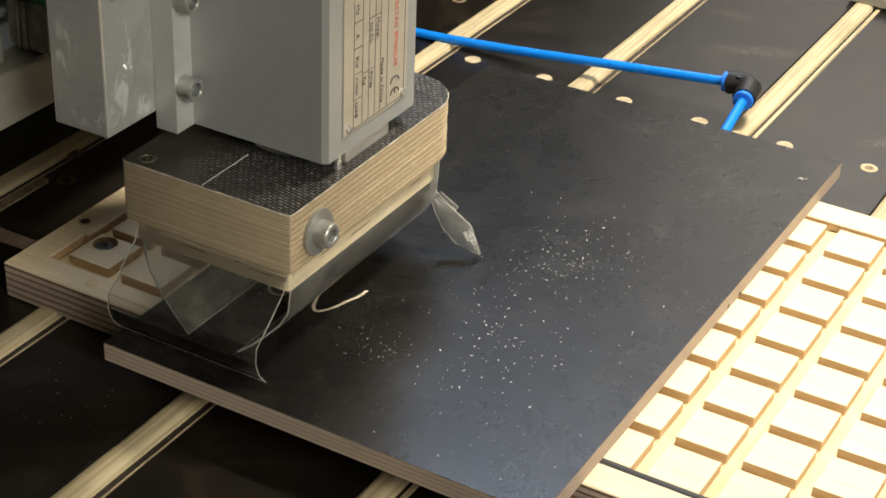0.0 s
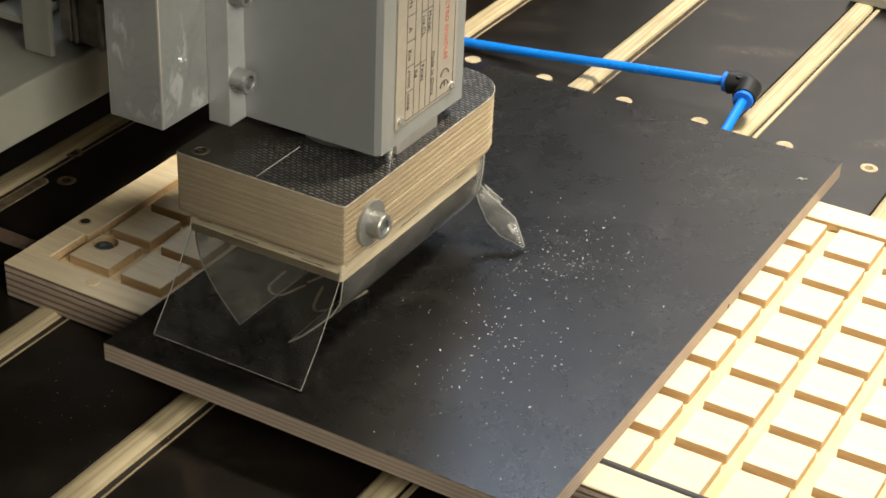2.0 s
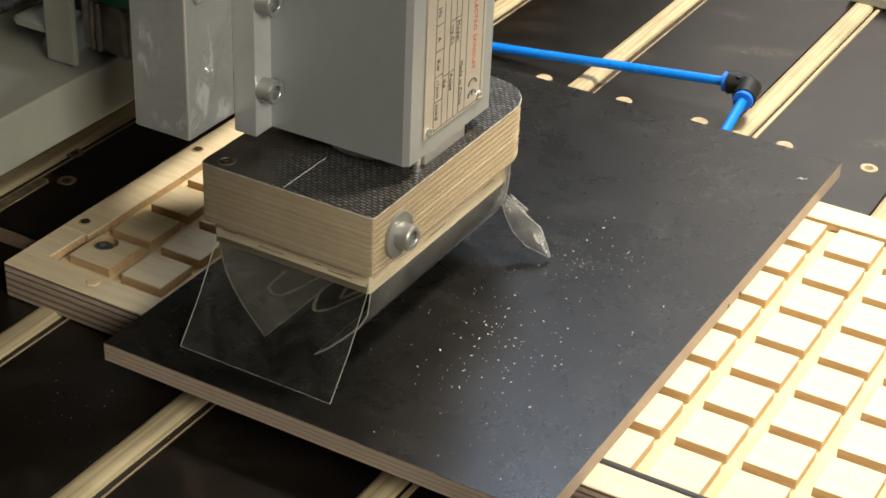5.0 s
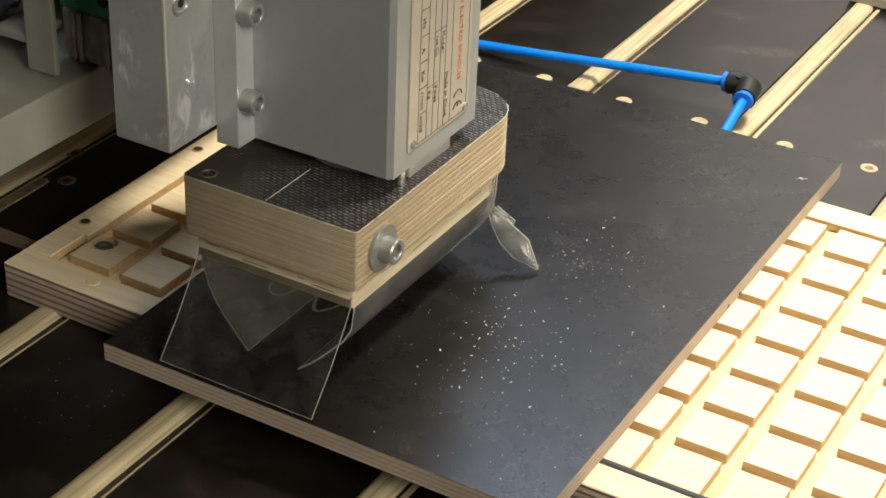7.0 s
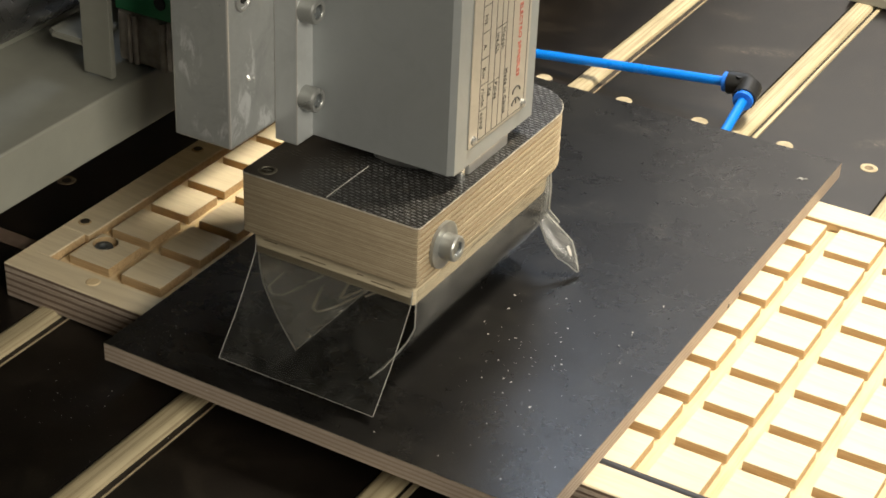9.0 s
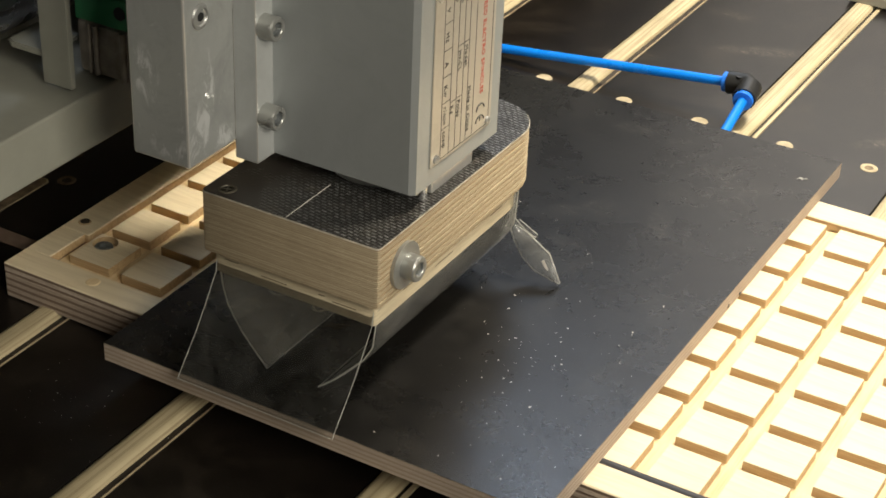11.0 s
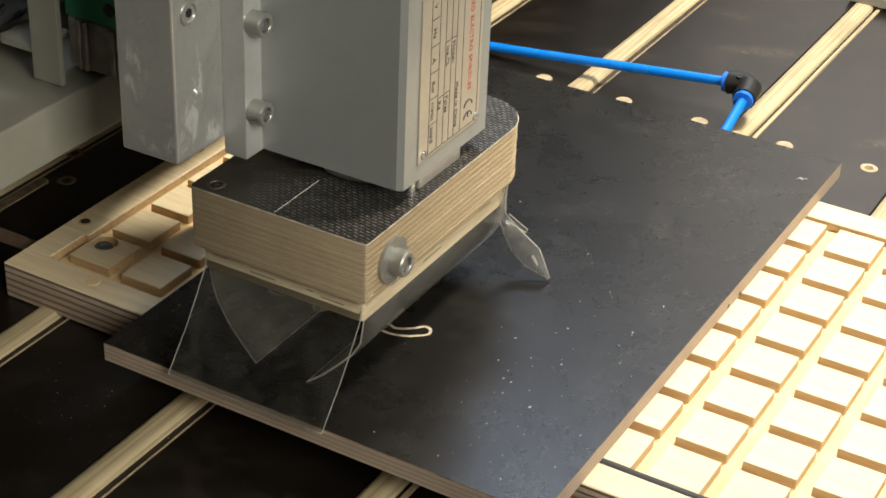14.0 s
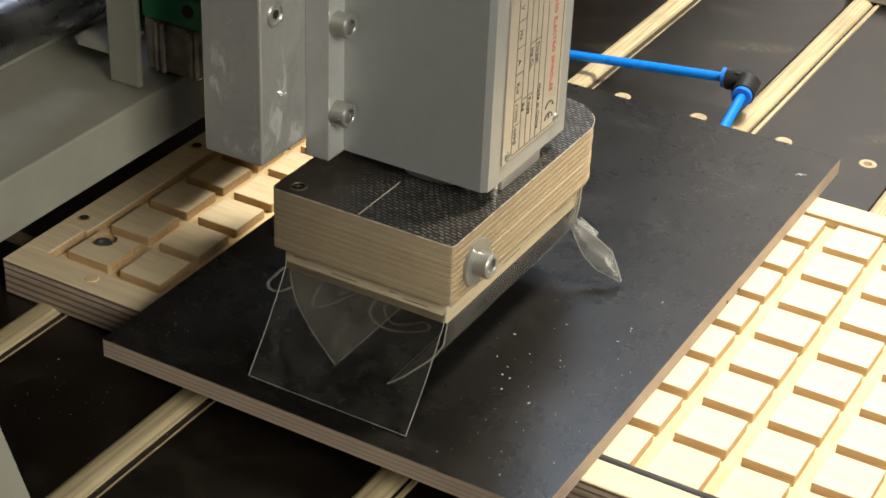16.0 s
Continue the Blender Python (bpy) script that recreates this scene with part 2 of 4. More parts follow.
M_ALU_EDGE = brushed("bare_aluminium", (0.62, 0.61, 0.58), 0.34, metal=0.6)
M_STEEL = brushed("zinc_steel", (0.68, 0.68, 0.66), 0.27, (300, 300, 300), metal=0.85, rub=0.3)
M_BOLT = brushed("zinc_bolt", (0.41, 0.415, 0.395), 0.30, (300, 300, 300), metal=0.65, rub=0.6)
# near-white metal: the burrs' glint is put into the colour
M_BURR_GLINT = brushed("burr_glint", (0.9, 0.9, 0.88), 0.22, (300, 300, 300), metal=0.5, rub=0.3)
# darker copy of the bolt zinc, the shade of recesses put into colour
M_SOCKET_SHADE = brushed("shaded_zinc", (0.22, 0.235, 0.24), 0.30, (300, 300, 300), metal=0.7, rub=0.4)
# near black painting the shade of depths: disc-shaped holes and the bed
M_HOLE_SHADE = plain("hole_shade", (0.012, 0.012, 0.012), 0.7)
# dark tone standing for the shade inside slots and deep holes
M_HOLLOW_SHADE = plain("hollow_shade", (0.045, 0.034, 0.022), 0.8, 0, 0.6, 90)
# brown for dusty bores and for shade painted on rims and slits
M_DUST_SHADE = plain("dust_and_shade", (0.24, 0.175, 0.105), 0.8, 0, 0.6, 160)
M_RAW = plain("sawn_hole_wood", (0.52, 0.43, 0.28), 0.75, 0, 0.5, 120)
M_BRASS = brushed("dull_brass", (0.085, 0.075, 0.055), 0.45, metal=0.4)
M_CHROME = brushed("polished_shaft", (0.34, 0.34, 0.36), 0.26, (40, 900, 900))
M_PAINT = plain("grey_machine_paint", (0.29, 0.29, 0.245), 0.45, 0, 0.16, 30, 0.1)
# made as a shaded copy of the grey paint; colour now nearly equal
M_PAINT_SHADED = plain("shaded_machine_paint", (0.30, 0.29, 0.25), 0.5, 0, 0.2, 40, 0.1)
M_WELD = plain("greasy_weld", (0.50, 0.44, 0.37), 0.36, 0.15, 0.7, 55, 0.6)
M_GREEN = plain("green_plastic", (0.016, 0.21, 0.075), 0.42, 0, 0.2)
M_BLUE = plain("blue_tube", (0.004, 0.20, 0.80), 0.32, 0, 0.1, 40, 0.05)
M_BLUE_RING = plain("blue_collar", (0.02, 0.19, 0.80), 0.4, 0, 0.15)
M_BLACK = plain("black_plastic", (0.018, 0.018, 0.018), 0.4, 0, 0.2)
M_CORD = plain("black_rubber_cord", (0.03, 0.03, 0.035), 0.6, 0, 0.3)
M_TAG = brushed("name_plate_metal", (0.60, 0.56, 0.485), 0.36, metal=0.5)
M_INK = plain("black_ink", (0.075, 0.07, 0.062), 0.6)
M_RED = plain("red_ink", (0.58, 0.13, 0.09), 0.6)
M_SHOE_TOP = anti_slip("anti_slip_film")
M_PVC = clear_sheet("clear_pvc", 0.010, 0.075)
# side curtains and leaf: bright gloss highlights painted as extra haze
M_PVC_SIDE = clear_sheet("gloss_streak_pvc", 0.05, 0.42, 0.97, 1.0, (60, 22, 40))
M_PVC_LEAF = clear_sheet("gloss_haze_pvc", 0.07, 0.25, 0.96, 0.9)
# pale tone standing for the light caught in the cut edges
M_PVC_EDGE = clear_sheet("bright_edge_pvc", 0.7, 0.97, 0.9)
M_CHIP = plain("wood_chip", (0.82, 0.79, 0.73), 0.8, 0, 0.4, 200)
M_CHALK = plain("chalk_mark", (0.55, 0.53, 0.48), 0.9)
M_ENGRAVED = plain("engraved_wood", (0.56, 0.48, 0.37), 0.8, 0, 0.45, 300)
M_WALL = plain("workshop_wall", (0.16, 0.155, 0.15), 0.8, 0, 0.15, 3)
M_FLOOR = plain("workshop_floor", (0.16, 0.155, 0.15), 0.6, 0, 0.25, 4)


# ---- building helpers ----
def empty(name, x, y, z):
    ob = new(name)
    ob.location = W(x, y, z)
    return ob


def part(name, bm, material, parent=None, label=""):
    """Link a bmesh, in world metres at the reference pose, as one mesh under a thing or a part."""
    me = bpy.data.meshes.new(name)
    bmesh.ops.recalc_face_normals(bm, faces=bm.faces)
    bm.to_mesh(me)
    bm.free()
    for mat in material if isinstance(material, (list, tuple)) else [material]:
        me.materials.append(mat)
    ob = new(name, me)
    if parent is not None:
        root, shift = parent, Vector((0, 0, 0))
        while root is not None:
            shift += root.location
            root = root.parent
        me.transform(Matrix.Translation(-shift))
        ob.parent = parent
    if label:
        ob["label"] = label
    return ob


def smooth(ob, angle=35):
    for f in ob.data.polygons:
        f.use_smooth = True
    ob.data.set_sharp_from_angle(angle=radians(angle))
    return ob


def box(a, b, bevel=0.0, segments=2, bm=None):
    """A box between two plan corners; bevel in metres."""
    bm = bm or bmesh.new()
    a, b = W(*a), W(*b)
    r = bmesh.ops.create_cube(bm, size=1, matrix=Matrix.Translation((a + b) / 2) @ Matrix.Diagonal((*[abs(q) for q in (b - a)], 1)))
    if bevel:
        edges = list({e for v in r["verts"] for e in v.link_edges})
        bmesh.ops.bevel(bm, geom=edges, offset=bevel, segments=segments, affect="EDGES", profile=0.6)
    return bm


def edged(bm, limit=0.00012):
    """Give the narrow bevel faces of a box the second material: the film is worn off there."""
    for f in bm.faces:
        if min(e.calc_length() for e in f.edges) < 0.0016:
            f.material_index = 1
    return bm


def prism(outline, z0, z1, bevel=0.0, bm=None, segments=2):
    """An upright prism over a plan outline (counter-clockwise)."""
    bm = bm or bmesh.new()
    lo = [bm.verts.new(W(x, y, z0)) for x, y in outline]
    hi = [bm.verts.new(W(x, y, z1)) for x, y in outline]
    n = len(outline)
    bm.faces.new(lo[::-1])
    top = bm.faces.new(hi)
    for i in range(n):
        bm.faces.new((lo[i], lo[(i + 1) % n], hi[(i + 1) % n], hi[i]))
    if bevel:
        bmesh.ops.bevel(bm, geom=list(top.edges), offset=bevel, segments=segments, affect="EDGES")
    return bm


def lathe(profile, m, n=24, bm=None):
    """Turn a profile of (radius, height) in metres about z, placed by m."""
    bm = bm or bmesh.new()
    rings = []
    for r, h in profile:
        rings.append([bm.verts.new(m @ Vector((r * math.cos(2 * math.pi * i / n), r * math.sin(2 * math.pi * i / n), h))) for i in range(n)])
    for a, b in zip(rings, rings[1:]):
        for i in range(n):
            bm.faces.new((a[i], a[(i + 1) % n], b[(i + 1) % n], b[i]))
    for ring in (rings[0], rings[-1]):
        if len({tuple(v.co) for v in ring}) > 2:
            bm.faces.new(ring)
    return bm


def tube(points, radius, n=14, bm=None):
    """A round rod through world points."""
    bm = bm or bmesh.new()
    rings, side = [], None
    for i, q in enumerate(points):
        d = (points[min(i + 1, len(points) - 1)] - points[max(i - 1, 0)]).normalized()
        side = d.orthogonal().normalized() if side is None else (side - d * side.dot(d)).normalized()
        up = d.cross(side)
        rings.append([bm.verts.new(q + radius * (math.cos(2 * math.pi * k / n) * side + math.sin(2 * math.pi * k / n) * up)) for k in range(n)])
    for a, b in zip(rings, rings[1:]):
        for k in range(n):
            bm.faces.new((a[k], a[(k + 1) % n], b[(k + 1) % n], b[k]))
    bm.faces.new(rings[0]), bm.faces.new(rings[-1])
    return bm


def sheet(rows, thick=0.0008, rim=0.30, hem=True):
    """A bent sheet through rows of world points, with thickness; rods of the second material paint the bright light in
    its cut edges.
    """
    bm = bmesh.new()
    grid = [[bm.verts.new(q) for q in r] for r in rows]
    for a, b in zip(grid, grid[1:]):
        for i in range(len(a) - 1):
            bm.faces.new((a[i], a[i + 1], b[i + 1], b[i]))
    bmesh.ops.recalc_face_normals(bm, faces=bm.faces)
    bmesh.ops.solidify(bm, geom=bm.faces[:], thickness=thick)
    first = len(bm.faces)
    r = thick * rim
    tube([row[0] for row in rows], r, 6, bm)
    tube([row[-1] for row in rows], r, 6, bm)
    if hem:
        tube(rows[-1], r * 0.6, 6, bm)
    bm.faces.ensure_lookup_table()
    for f in bm.faces[first:]:
        f.material_index = 1
    return bm


def along_x(x, y, z):
    """The pose of a lathe whose axis points to +x, based at a plan place."""
    return Matrix.Translation(W(x, y, z)) @ Matrix.Rotation(radians(90), 4, "Y")


def upright(x, y, z):
    return Matrix.Translation(W(x, y, z))


# ---- room ----
def room():
    bm = bmesh.new()
    for a, b in (((-130, -130, -24), (130, 130, -23)),):
        box(a, b, bm=bm)
    tagged(part("floor", bm, M_FLOOR), "grey concrete workshop floor", "floor", kind="structure")
    # unseen walls close the room; the north one stands near to be reflected
    for name, a, b in (("wall_west", (-131, -130, -23), (-130, 130, 62)), ("wall_east", (130, -130, -23), (131, 130, 62)),
                       ("wall_north", (-130, 84, -23), (130, 85, 62)), ("wall_south", (-130, -131, -23), (130, -130, 62))):
        tagged(part(name, box(a, b), M_WALL), "plain grey workshop wall", "wall", kind="structure")
    tagged(part("ceiling", box((-130, -130, 62), (130, 130, 63)), M_WALL), "plain grey workshop ceiling", "ceiling", kind="structure")


room()

# ---- machine table ----
STRIP_X = (-12.27, -8.87, -5.62, -2.18, 1.22, 4.62)
TABLE_Y = (-19.0, 21.0)


def machine_table():
    t = empty("machine_table", 0, 0, -LIFT)
    part("bed", box((-26, TABLE_Y[0], -2.2), (18, TABLE_Y[1], -1.15), 0.002), M_HOLE_SHADE, t)
    for x in (-24.5, 16.0):
        for y in (-18.0, 19.5):
            part("leg", box((x, y, -23), (x + 1.6, y + 1.6, -2.2), 0.002), M_PAINT_SHADED, t)
    edges = [-25.0] + [x + 0.60 for x in STRIP_X]
    for a, b in zip(edges, list(STRIP_X) + [17.0]):
        p = part("panel", box((a, TABLE_Y[0], -1.15), (b - 0.01, TABLE_Y[1], -LIFT), 0.0006, 1), M_TABLE, t, "dark brown film-faced panel")
        if a > -3:
            part("edge", box((a - 0.085, TABLE_Y[0], -1.15), (a - 0.002, TABLE_Y[1], -LIFT + 0.014), 0.0006, 2), M_STRIP, p, "pale plywood edge")
        elif a > -25:
            part("edge", box((a - 0.030, TABLE_Y[0], -1.15), (a - 0.002, TABLE_Y[1], -LIFT + 0.010), 0.0003, 1), M_STRIP_EDGE, p, "pale plywood edge")
    for x in STRIP_X:
        # dark filler that paints the shadow in the gap beside each strip
        part("slot_gap", box((x + 0.44, TABLE_Y[0], -1.15), (x + (0.515 if x > -3 else 0.570), TABLE_Y[1], -LIFT - 0.04)), M_HOLLOW_SHADE, t)
        smooth(part("slot_strip", box((x, TABLE_Y[0], -1.15), (x + 0.44, TABLE_Y[1], -LIFT + 0.07), 0.0058, 5), M_STRIP, t, "pale wooden filler strip in the slot"))
    for x, y in ((-7.78, 4.36), (-6.16, 4.42), (-4.38, 4.40), (-2.77, 4.42), (-1.02, 4.40), (0.63, 4.38), (-11.21, -4.24), (-11.76, -3.37), (-9.57, 6.85), (2.4, 4.4), (-11.2, 4.4)):
        # rims left of -9 take the darker brown: their shade put into colour
        h = part("screw_hole", lathe([(0.0060, 0.0001), (0.0057, 0.0005), (0.0030, 0.0003), (0.0028, 0.0001)], upright(x, y - (0.055 if 4.3 < y < 4.5 and x < 0.6 else 0), -LIFT), 24), M_RAW if x > -9 else M_DUST_SHADE, t, "countersunk hole with a bare wood rim")
        deep = not (4.3 < y < 4.5 and x < 0.6)
        part("bore", lathe([(0.0, 0.0001), (0.0031, 0.00035), (0.0, 0.0004)], upright(x, y - (0.055 if 4.3 < y < 4.5 and x < 0.6 else 0), -LIFT), 16), (M_HOLLOW_SHADE if x < -9 else M_DUST_SHADE) if deep else M_RAW, h)
    part("cross_lath", box((-15.0, -6.46, -LIFT), (-9.75, -6.12, -LIFT + 0.02), 0.0003, 1), M_PLATE_EDGE, t, "thin wooden lath across the slots")
    for a0, r, z, mat in ((0, 0.125, 0.008, M_RAW), (1, 0.100, 0.014, M_DUST_SHADE)):
        out = [(-11.55 + r * math.cos(radians(a)), -4.52 + r * math.sin(radians(a))) for a in range(0, 181, 20)] + [(-11.55 + r * math.cos(radians(a)), -6.4 + r * math.sin(radians(a))) for a in range(180, 361, 20)]
        part("slot_hole", prism(out, -LIFT, -LIFT + z), mat, t, "long hole with a bare wood rim" if a0 == 0 else "")
    tagged(t, "dark brown slotted machine table with pale wooden strips", "machine table")


machine_table()


# ---- grooved vacuum plate and the board on it ----
def vacuum_plate():
    x0, x1, y0, y1, deep = -9.51, 5.6, -7.65, 1.52, -0.17
    t = empty("vacuum_plate", -2, -3, -LIFT)
    part("base", box((x0, y0, -LIFT + 0.012), (x1, y1, deep), 0.0008, 1), [M_PLATE_EDGE], t, "pale plywood body with layered edges")
    part("groove_floor", box((x0 + 0.5, -7.3, deep), (x1 - 0.5, 1.2, deep + 0.008)), M_GROOVE, t)
    rim = ((x0, y0, x1, -7.12), (x0, 0.93, x1, y1), (x0, -7.12, x0 + 0.49, -6.28), (x0, -6.28, x0 + 0.57, 0.93), (x1 - 0.6, -7.12, x1, 0.93))
    for a, b, c, d in rim:
        bm = box((a, b, deep), (c, d, 0), 0.0006, 1)
        lo, hi = W(x0, y0, 0), W(x1, y1, 0)
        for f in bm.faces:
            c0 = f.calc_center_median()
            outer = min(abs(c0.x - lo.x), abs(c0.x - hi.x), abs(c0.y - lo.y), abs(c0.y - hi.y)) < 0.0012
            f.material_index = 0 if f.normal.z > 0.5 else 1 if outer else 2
        part("rim", bm, [M_PLATE, M_PLATE_EDGE, M_CUT_SHADED], t)
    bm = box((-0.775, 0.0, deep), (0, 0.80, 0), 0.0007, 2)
    # only the top keeps the pale wood; the sides carry painted shade
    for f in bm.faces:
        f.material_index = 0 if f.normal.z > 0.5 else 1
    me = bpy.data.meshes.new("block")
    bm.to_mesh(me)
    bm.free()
    me.materials.append(M_PLATE), me.materials.append(M_CUT_SHADED)
    for c in range(-8, 6):
        for r in range(0, 8):
            if (c, r) == (-8, 7):
                continue
            ob = new("block", me)
            ob.parent = t
            ob.location = W(c, -r - 0.010 * (c - 1), 0) - W(0, 0, 0) - t.location
    for x, y in ((-9.27, -5.99), (-9.29, -2.94), (-9.27, 0.2)):
        part("rim_hole", lathe([(0.0, 0.0004), (0.0034, 0.0004), (0.0040, 0.0001)], upright(x, y, 0), 20), M_CUT_SHADED, t)
        # dark disc in place of the hole's shaded inside
        part("bore", lathe([(0.0, 0.0006), (0.0028, 0.0006), (0.0030, 0.0003)], upright(x, y + 0.012, 0), 20), M_HOLLOW_SHADE, t)
    part("plug", lathe([(0.0, 0.0006), (0.0036, 0.0005), (0.0042, 0.0001)], upright(-7.97, -7.34, 0), 20), M_GROOVE, t)
    # the corner block is drilled for a sunken screw
    cx, cy, r = -8.575, -6.315, 0.205
    x_lo, x_hi, y_lo, y_hi = -8.815, -8.03, -6.90, -6.10
    turns = sorted([2 * math.pi * k / 40 for k in range(40)] + [math.atan2(y - cy, x - cx) % (2 * math.pi) for x in (x_lo, x_hi) for y in (y_lo, y_hi)])
    bm = bmesh.new()
    rows = []
    for a in turns:
        ca, sa = math.cos(a), math.sin(a)
        far = min(((x_hi if ca > 0 else x_lo) - cx) / ca if abs(ca) > 1e-6 else 9, ((y_hi if sa > 0 else y_lo) - cy) / sa if abs(sa) > 1e-6 else 9)
        near, out = (cx + r * ca, cy + r * sa), (cx + far * ca, cy + far * sa)
        rows.append([bm.verts.new(W(*q)) for q in ((*near, deep), (*near, -0.012), (*out, -0.012), (*out, deep))])
    for q0, q1 in zip(rows, rows[1:] + rows[:1]):
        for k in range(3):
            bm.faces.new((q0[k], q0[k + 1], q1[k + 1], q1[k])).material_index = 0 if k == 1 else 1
    part("drilled_block", bm, [M_PLATE, M_CUT_SHADED], t, "corner block drilled for a screw")
    part("screw", lathe([(0.0, 0.0010), (0.0020, 0.0010), (0.0024, 0.0028), (0.0048, 0.0028), (0.0054, 0.0020), (0.0054, 0.0)], upright(-8.60, -6.33, -0.13), 24), M_SOCKET_SHADE, t, "zinc socket screw sunk in its hole, shade in its colour")
    cord = part("sealing_cord", tube([W(x, -7.06 + 0.01 * math.sin(x * 3), -0.06) for x in np.linspace(0.1, x1 - 0.7, 40)], 0.0028), M_CORD, t, "black rubber sealing cord")
    smooth(cord)
    tagged(t, "pale plywood vacuum plate milled into a grid of square blocks", "vacuum plate")


vacuum_plate()

XL, XR, YF, YB, THICK = -6.474, 0.599, -8.874, 2.545, 0.3017


HOLES = ((-2.598, 0.073), (-2.129, 0.051))
plywood = empty("plywood_board", (XL + XR) / 2, (YF + YB) / 2, 0)


def board():
    t = plywood
    part("core", box((XL, YF, 0.002), (XR, YB, THICK - 0.009), 0.0003, 1), M_BOARD_EDGE, t, "grey-brown layered plywood core")
    part("film", edged(box((XL, YF, THICK - 0.009), (XR, YB, THICK), 0.00014, 1)), [M_FILM, M_FILM_EDGE], t, "black satin phenolic film with dust smears")
    bm = bmesh.new()
    for a, b in (((0.15, 1.50), (0.21, 1.59)), ((0.17, 1.57), (0.25, 1.52)), ((0.20, 1.55), (0.31, 1.60))):
        tube([W(*a, THICK + 0.003), W(*b, THICK + 0.003)], 0.0003, 6, bm)
    part("chalk_mark", bm, M_CHALK, t)
    for y, z in HOLES:
        # a dark disc on the edge paints the pin hole's inner shade
        part("pin_hole", lathe([(0, 0.00025), (0.0011, 0.00025), (0.0013, 0.0)], along_x(XR, y, z), 14), M_HOLE_SHADE, t)
    tagged(t, "black film-faced plywood board lying on the grooved plate", "plywood board")


board()


# ---- engraving and chips ----
def curve_through(points, n=8):
    out = []
    for k in range(len(points) - 1):
        p0, p1, p2, p3 = (Vector(points[min(max(q, 0), len(points) - 1)]) for q in (k - 1, k, k + 1, k + 2))
        for i in range(n):
            u = i / n
            out.append(0.5 * ((2 * p1) + (p2 - p0) * u + (2 * p0 - 5 * p1 + 4 * p2 - p3) * u * u + (3 * p1 - p0 - 3 * p2 + p3) * u ** 3))
    return out + [Vector(points[-1])]


strokes = []      # (stroke, time at which the mill cuts it)


def stroke(points, cut, width=0.023):
    """A fine milled line: bare wood showing through the film, with ragged edges."""
    p = curve_through([(x, y, 0) for x, y in points])
    rng = random.Random(len(points) + int(cut * 10))
    bm = bmesh.new()
    rows = []
    for k, q in enumerate(p):
        d = (p[min(k + 1, len(p) - 1)] - p[max(k - 1, 0)]).normalized()
        n = Vector((-d.y, d.x, 0))
        a, b = q + n * width * rng.uniform(0.8, 1.25), q - n * width * rng.uniform(0.8, 1.25)
        rows.append([bm.verts.new(W(v.x, v.y, THICK + h)) for v, h in ((a, -0.012), (a, 0.003), (b, 0.003), (b, -0.012))])
    for r0, r1 in zip(rows, rows[1:]):
        for i in range(3):
            bm.faces.new((r0[i], r1[i], r1[i + 1], r0[i + 1]))
    strokes.append((part("engraved_line", bm, M_ENGRAVED, plywood, "fine milled line of bare wood"), cut))


def engraving():
    tool = lambda *rows: [(-3.29 + x, -5.39 + y) for x, y in rows]
    stroke([(-4.69, -5.89), (-4.58, -6.23), (-4.48, -6.45), (-4.37, -6.49), (-4.24, -6.29), (-4.17, -6.05), (-4.09, -5.81), (-4.07, -5.61)], 0)
    stroke([(-5.42, -5.83), (-5.38, -6.29), (-5.25, -6.45), (-5.07, -6.41), (-4.94, -6.0)], 0)
    stroke(tool((-1.666, -0.529), (-1.586, -0.297), (-1.528, -0.023), (-1.406, 0.185)), 1.5)
    stroke(tool((-1.406, 0.185), (-1.30, 0.18), (-1.202, 0.079), (-1.135, -0.151), (-1.068, -0.402), (-1.0, -0.634)), 3.5)
    stroke(tool((-1.0, -0.634), (-0.96, -0.56), (-0.924, -0.431), (-0.89, -0.34), (-0.80, -0.13)), 4.5)
    stroke(tool((-0.80, -0.13), (-0.64, 0.08), (-0.47, 0.05), (-0.55, -0.10), (-0.67, -0.25), (-0.716, -0.388)), 7.0)
    stroke(tool((0, 0), (-0.17, -0.10), (-0.265, -0.30), (-0.25, -0.55), (-0.081, -0.767)), 11.0)
    stroke(tool((-0.081, -0.767), (0.02, -0.83), (0.133, -0.847), (0.32, -0.72), (0.446, -0.576)), 11.9)
    stroke(tool((0.446, -0.576), (0.55, -0.60), (0.60, -0.70), (0.556, -0.788)), 12.5)
    stroke(tool((0.556, -0.788), (0.38, -0.93), (0.193, -1.008), (0.0, -1.02), (-0.203, -0.948)), 13.6)
    stroke(tool((-0.203, -0.948), (-0.35, -0.80), (-0.435, -0.590), (-0.46, -0.38), (-0.418, -0.185)), 14.5)
    stroke(tool((-0.418, -0.185), (-0.30, 0.03), (-0.137, 0.144), (0.07, 0.20), (0.263, 0.177)), 15.5)


engraving()


def chip_cloud(places, count, seed, spread, big=0.0011):
    """Loose milling chips on the board: many tiny splinters, as one lot."""
    rng = random.Random(seed)
    bm = bmesh.new()
    for k in range(count):
        cx, cy = places[rng.randrange(len(places))]
        x, y = cx + rng.gauss(0, spread), cy + rng.gauss(0, spread * 1.3)
        if not (XL + 0.05 < x < XR - 0.05 and YF + 0.05 < y < YB - 0.05):
            continue
        size = big * rng.choice((0.2, 0.25, 0.3, 0.35, 0.45, 0.6, 0.9))
        m = Matrix.Translation(W(x, y, THICK) + Vector((0, 0, size * 0.25))) @ Euler((rng.uniform(-.3, .3), rng.uniform(-.3, .3), rng.uniform(0, 6.3))).to_matrix().to_4x4() @ Matrix.Diagonal((size * rng.uniform(1.0, 2.6), size * 0.7, size * 0.5, 1))
        bmesh.ops.create_cube(bm, size=1, matrix=m)
    return bm


trails = []       # (row of chips, time at which the plastic strip leaves it, time at which it goes)
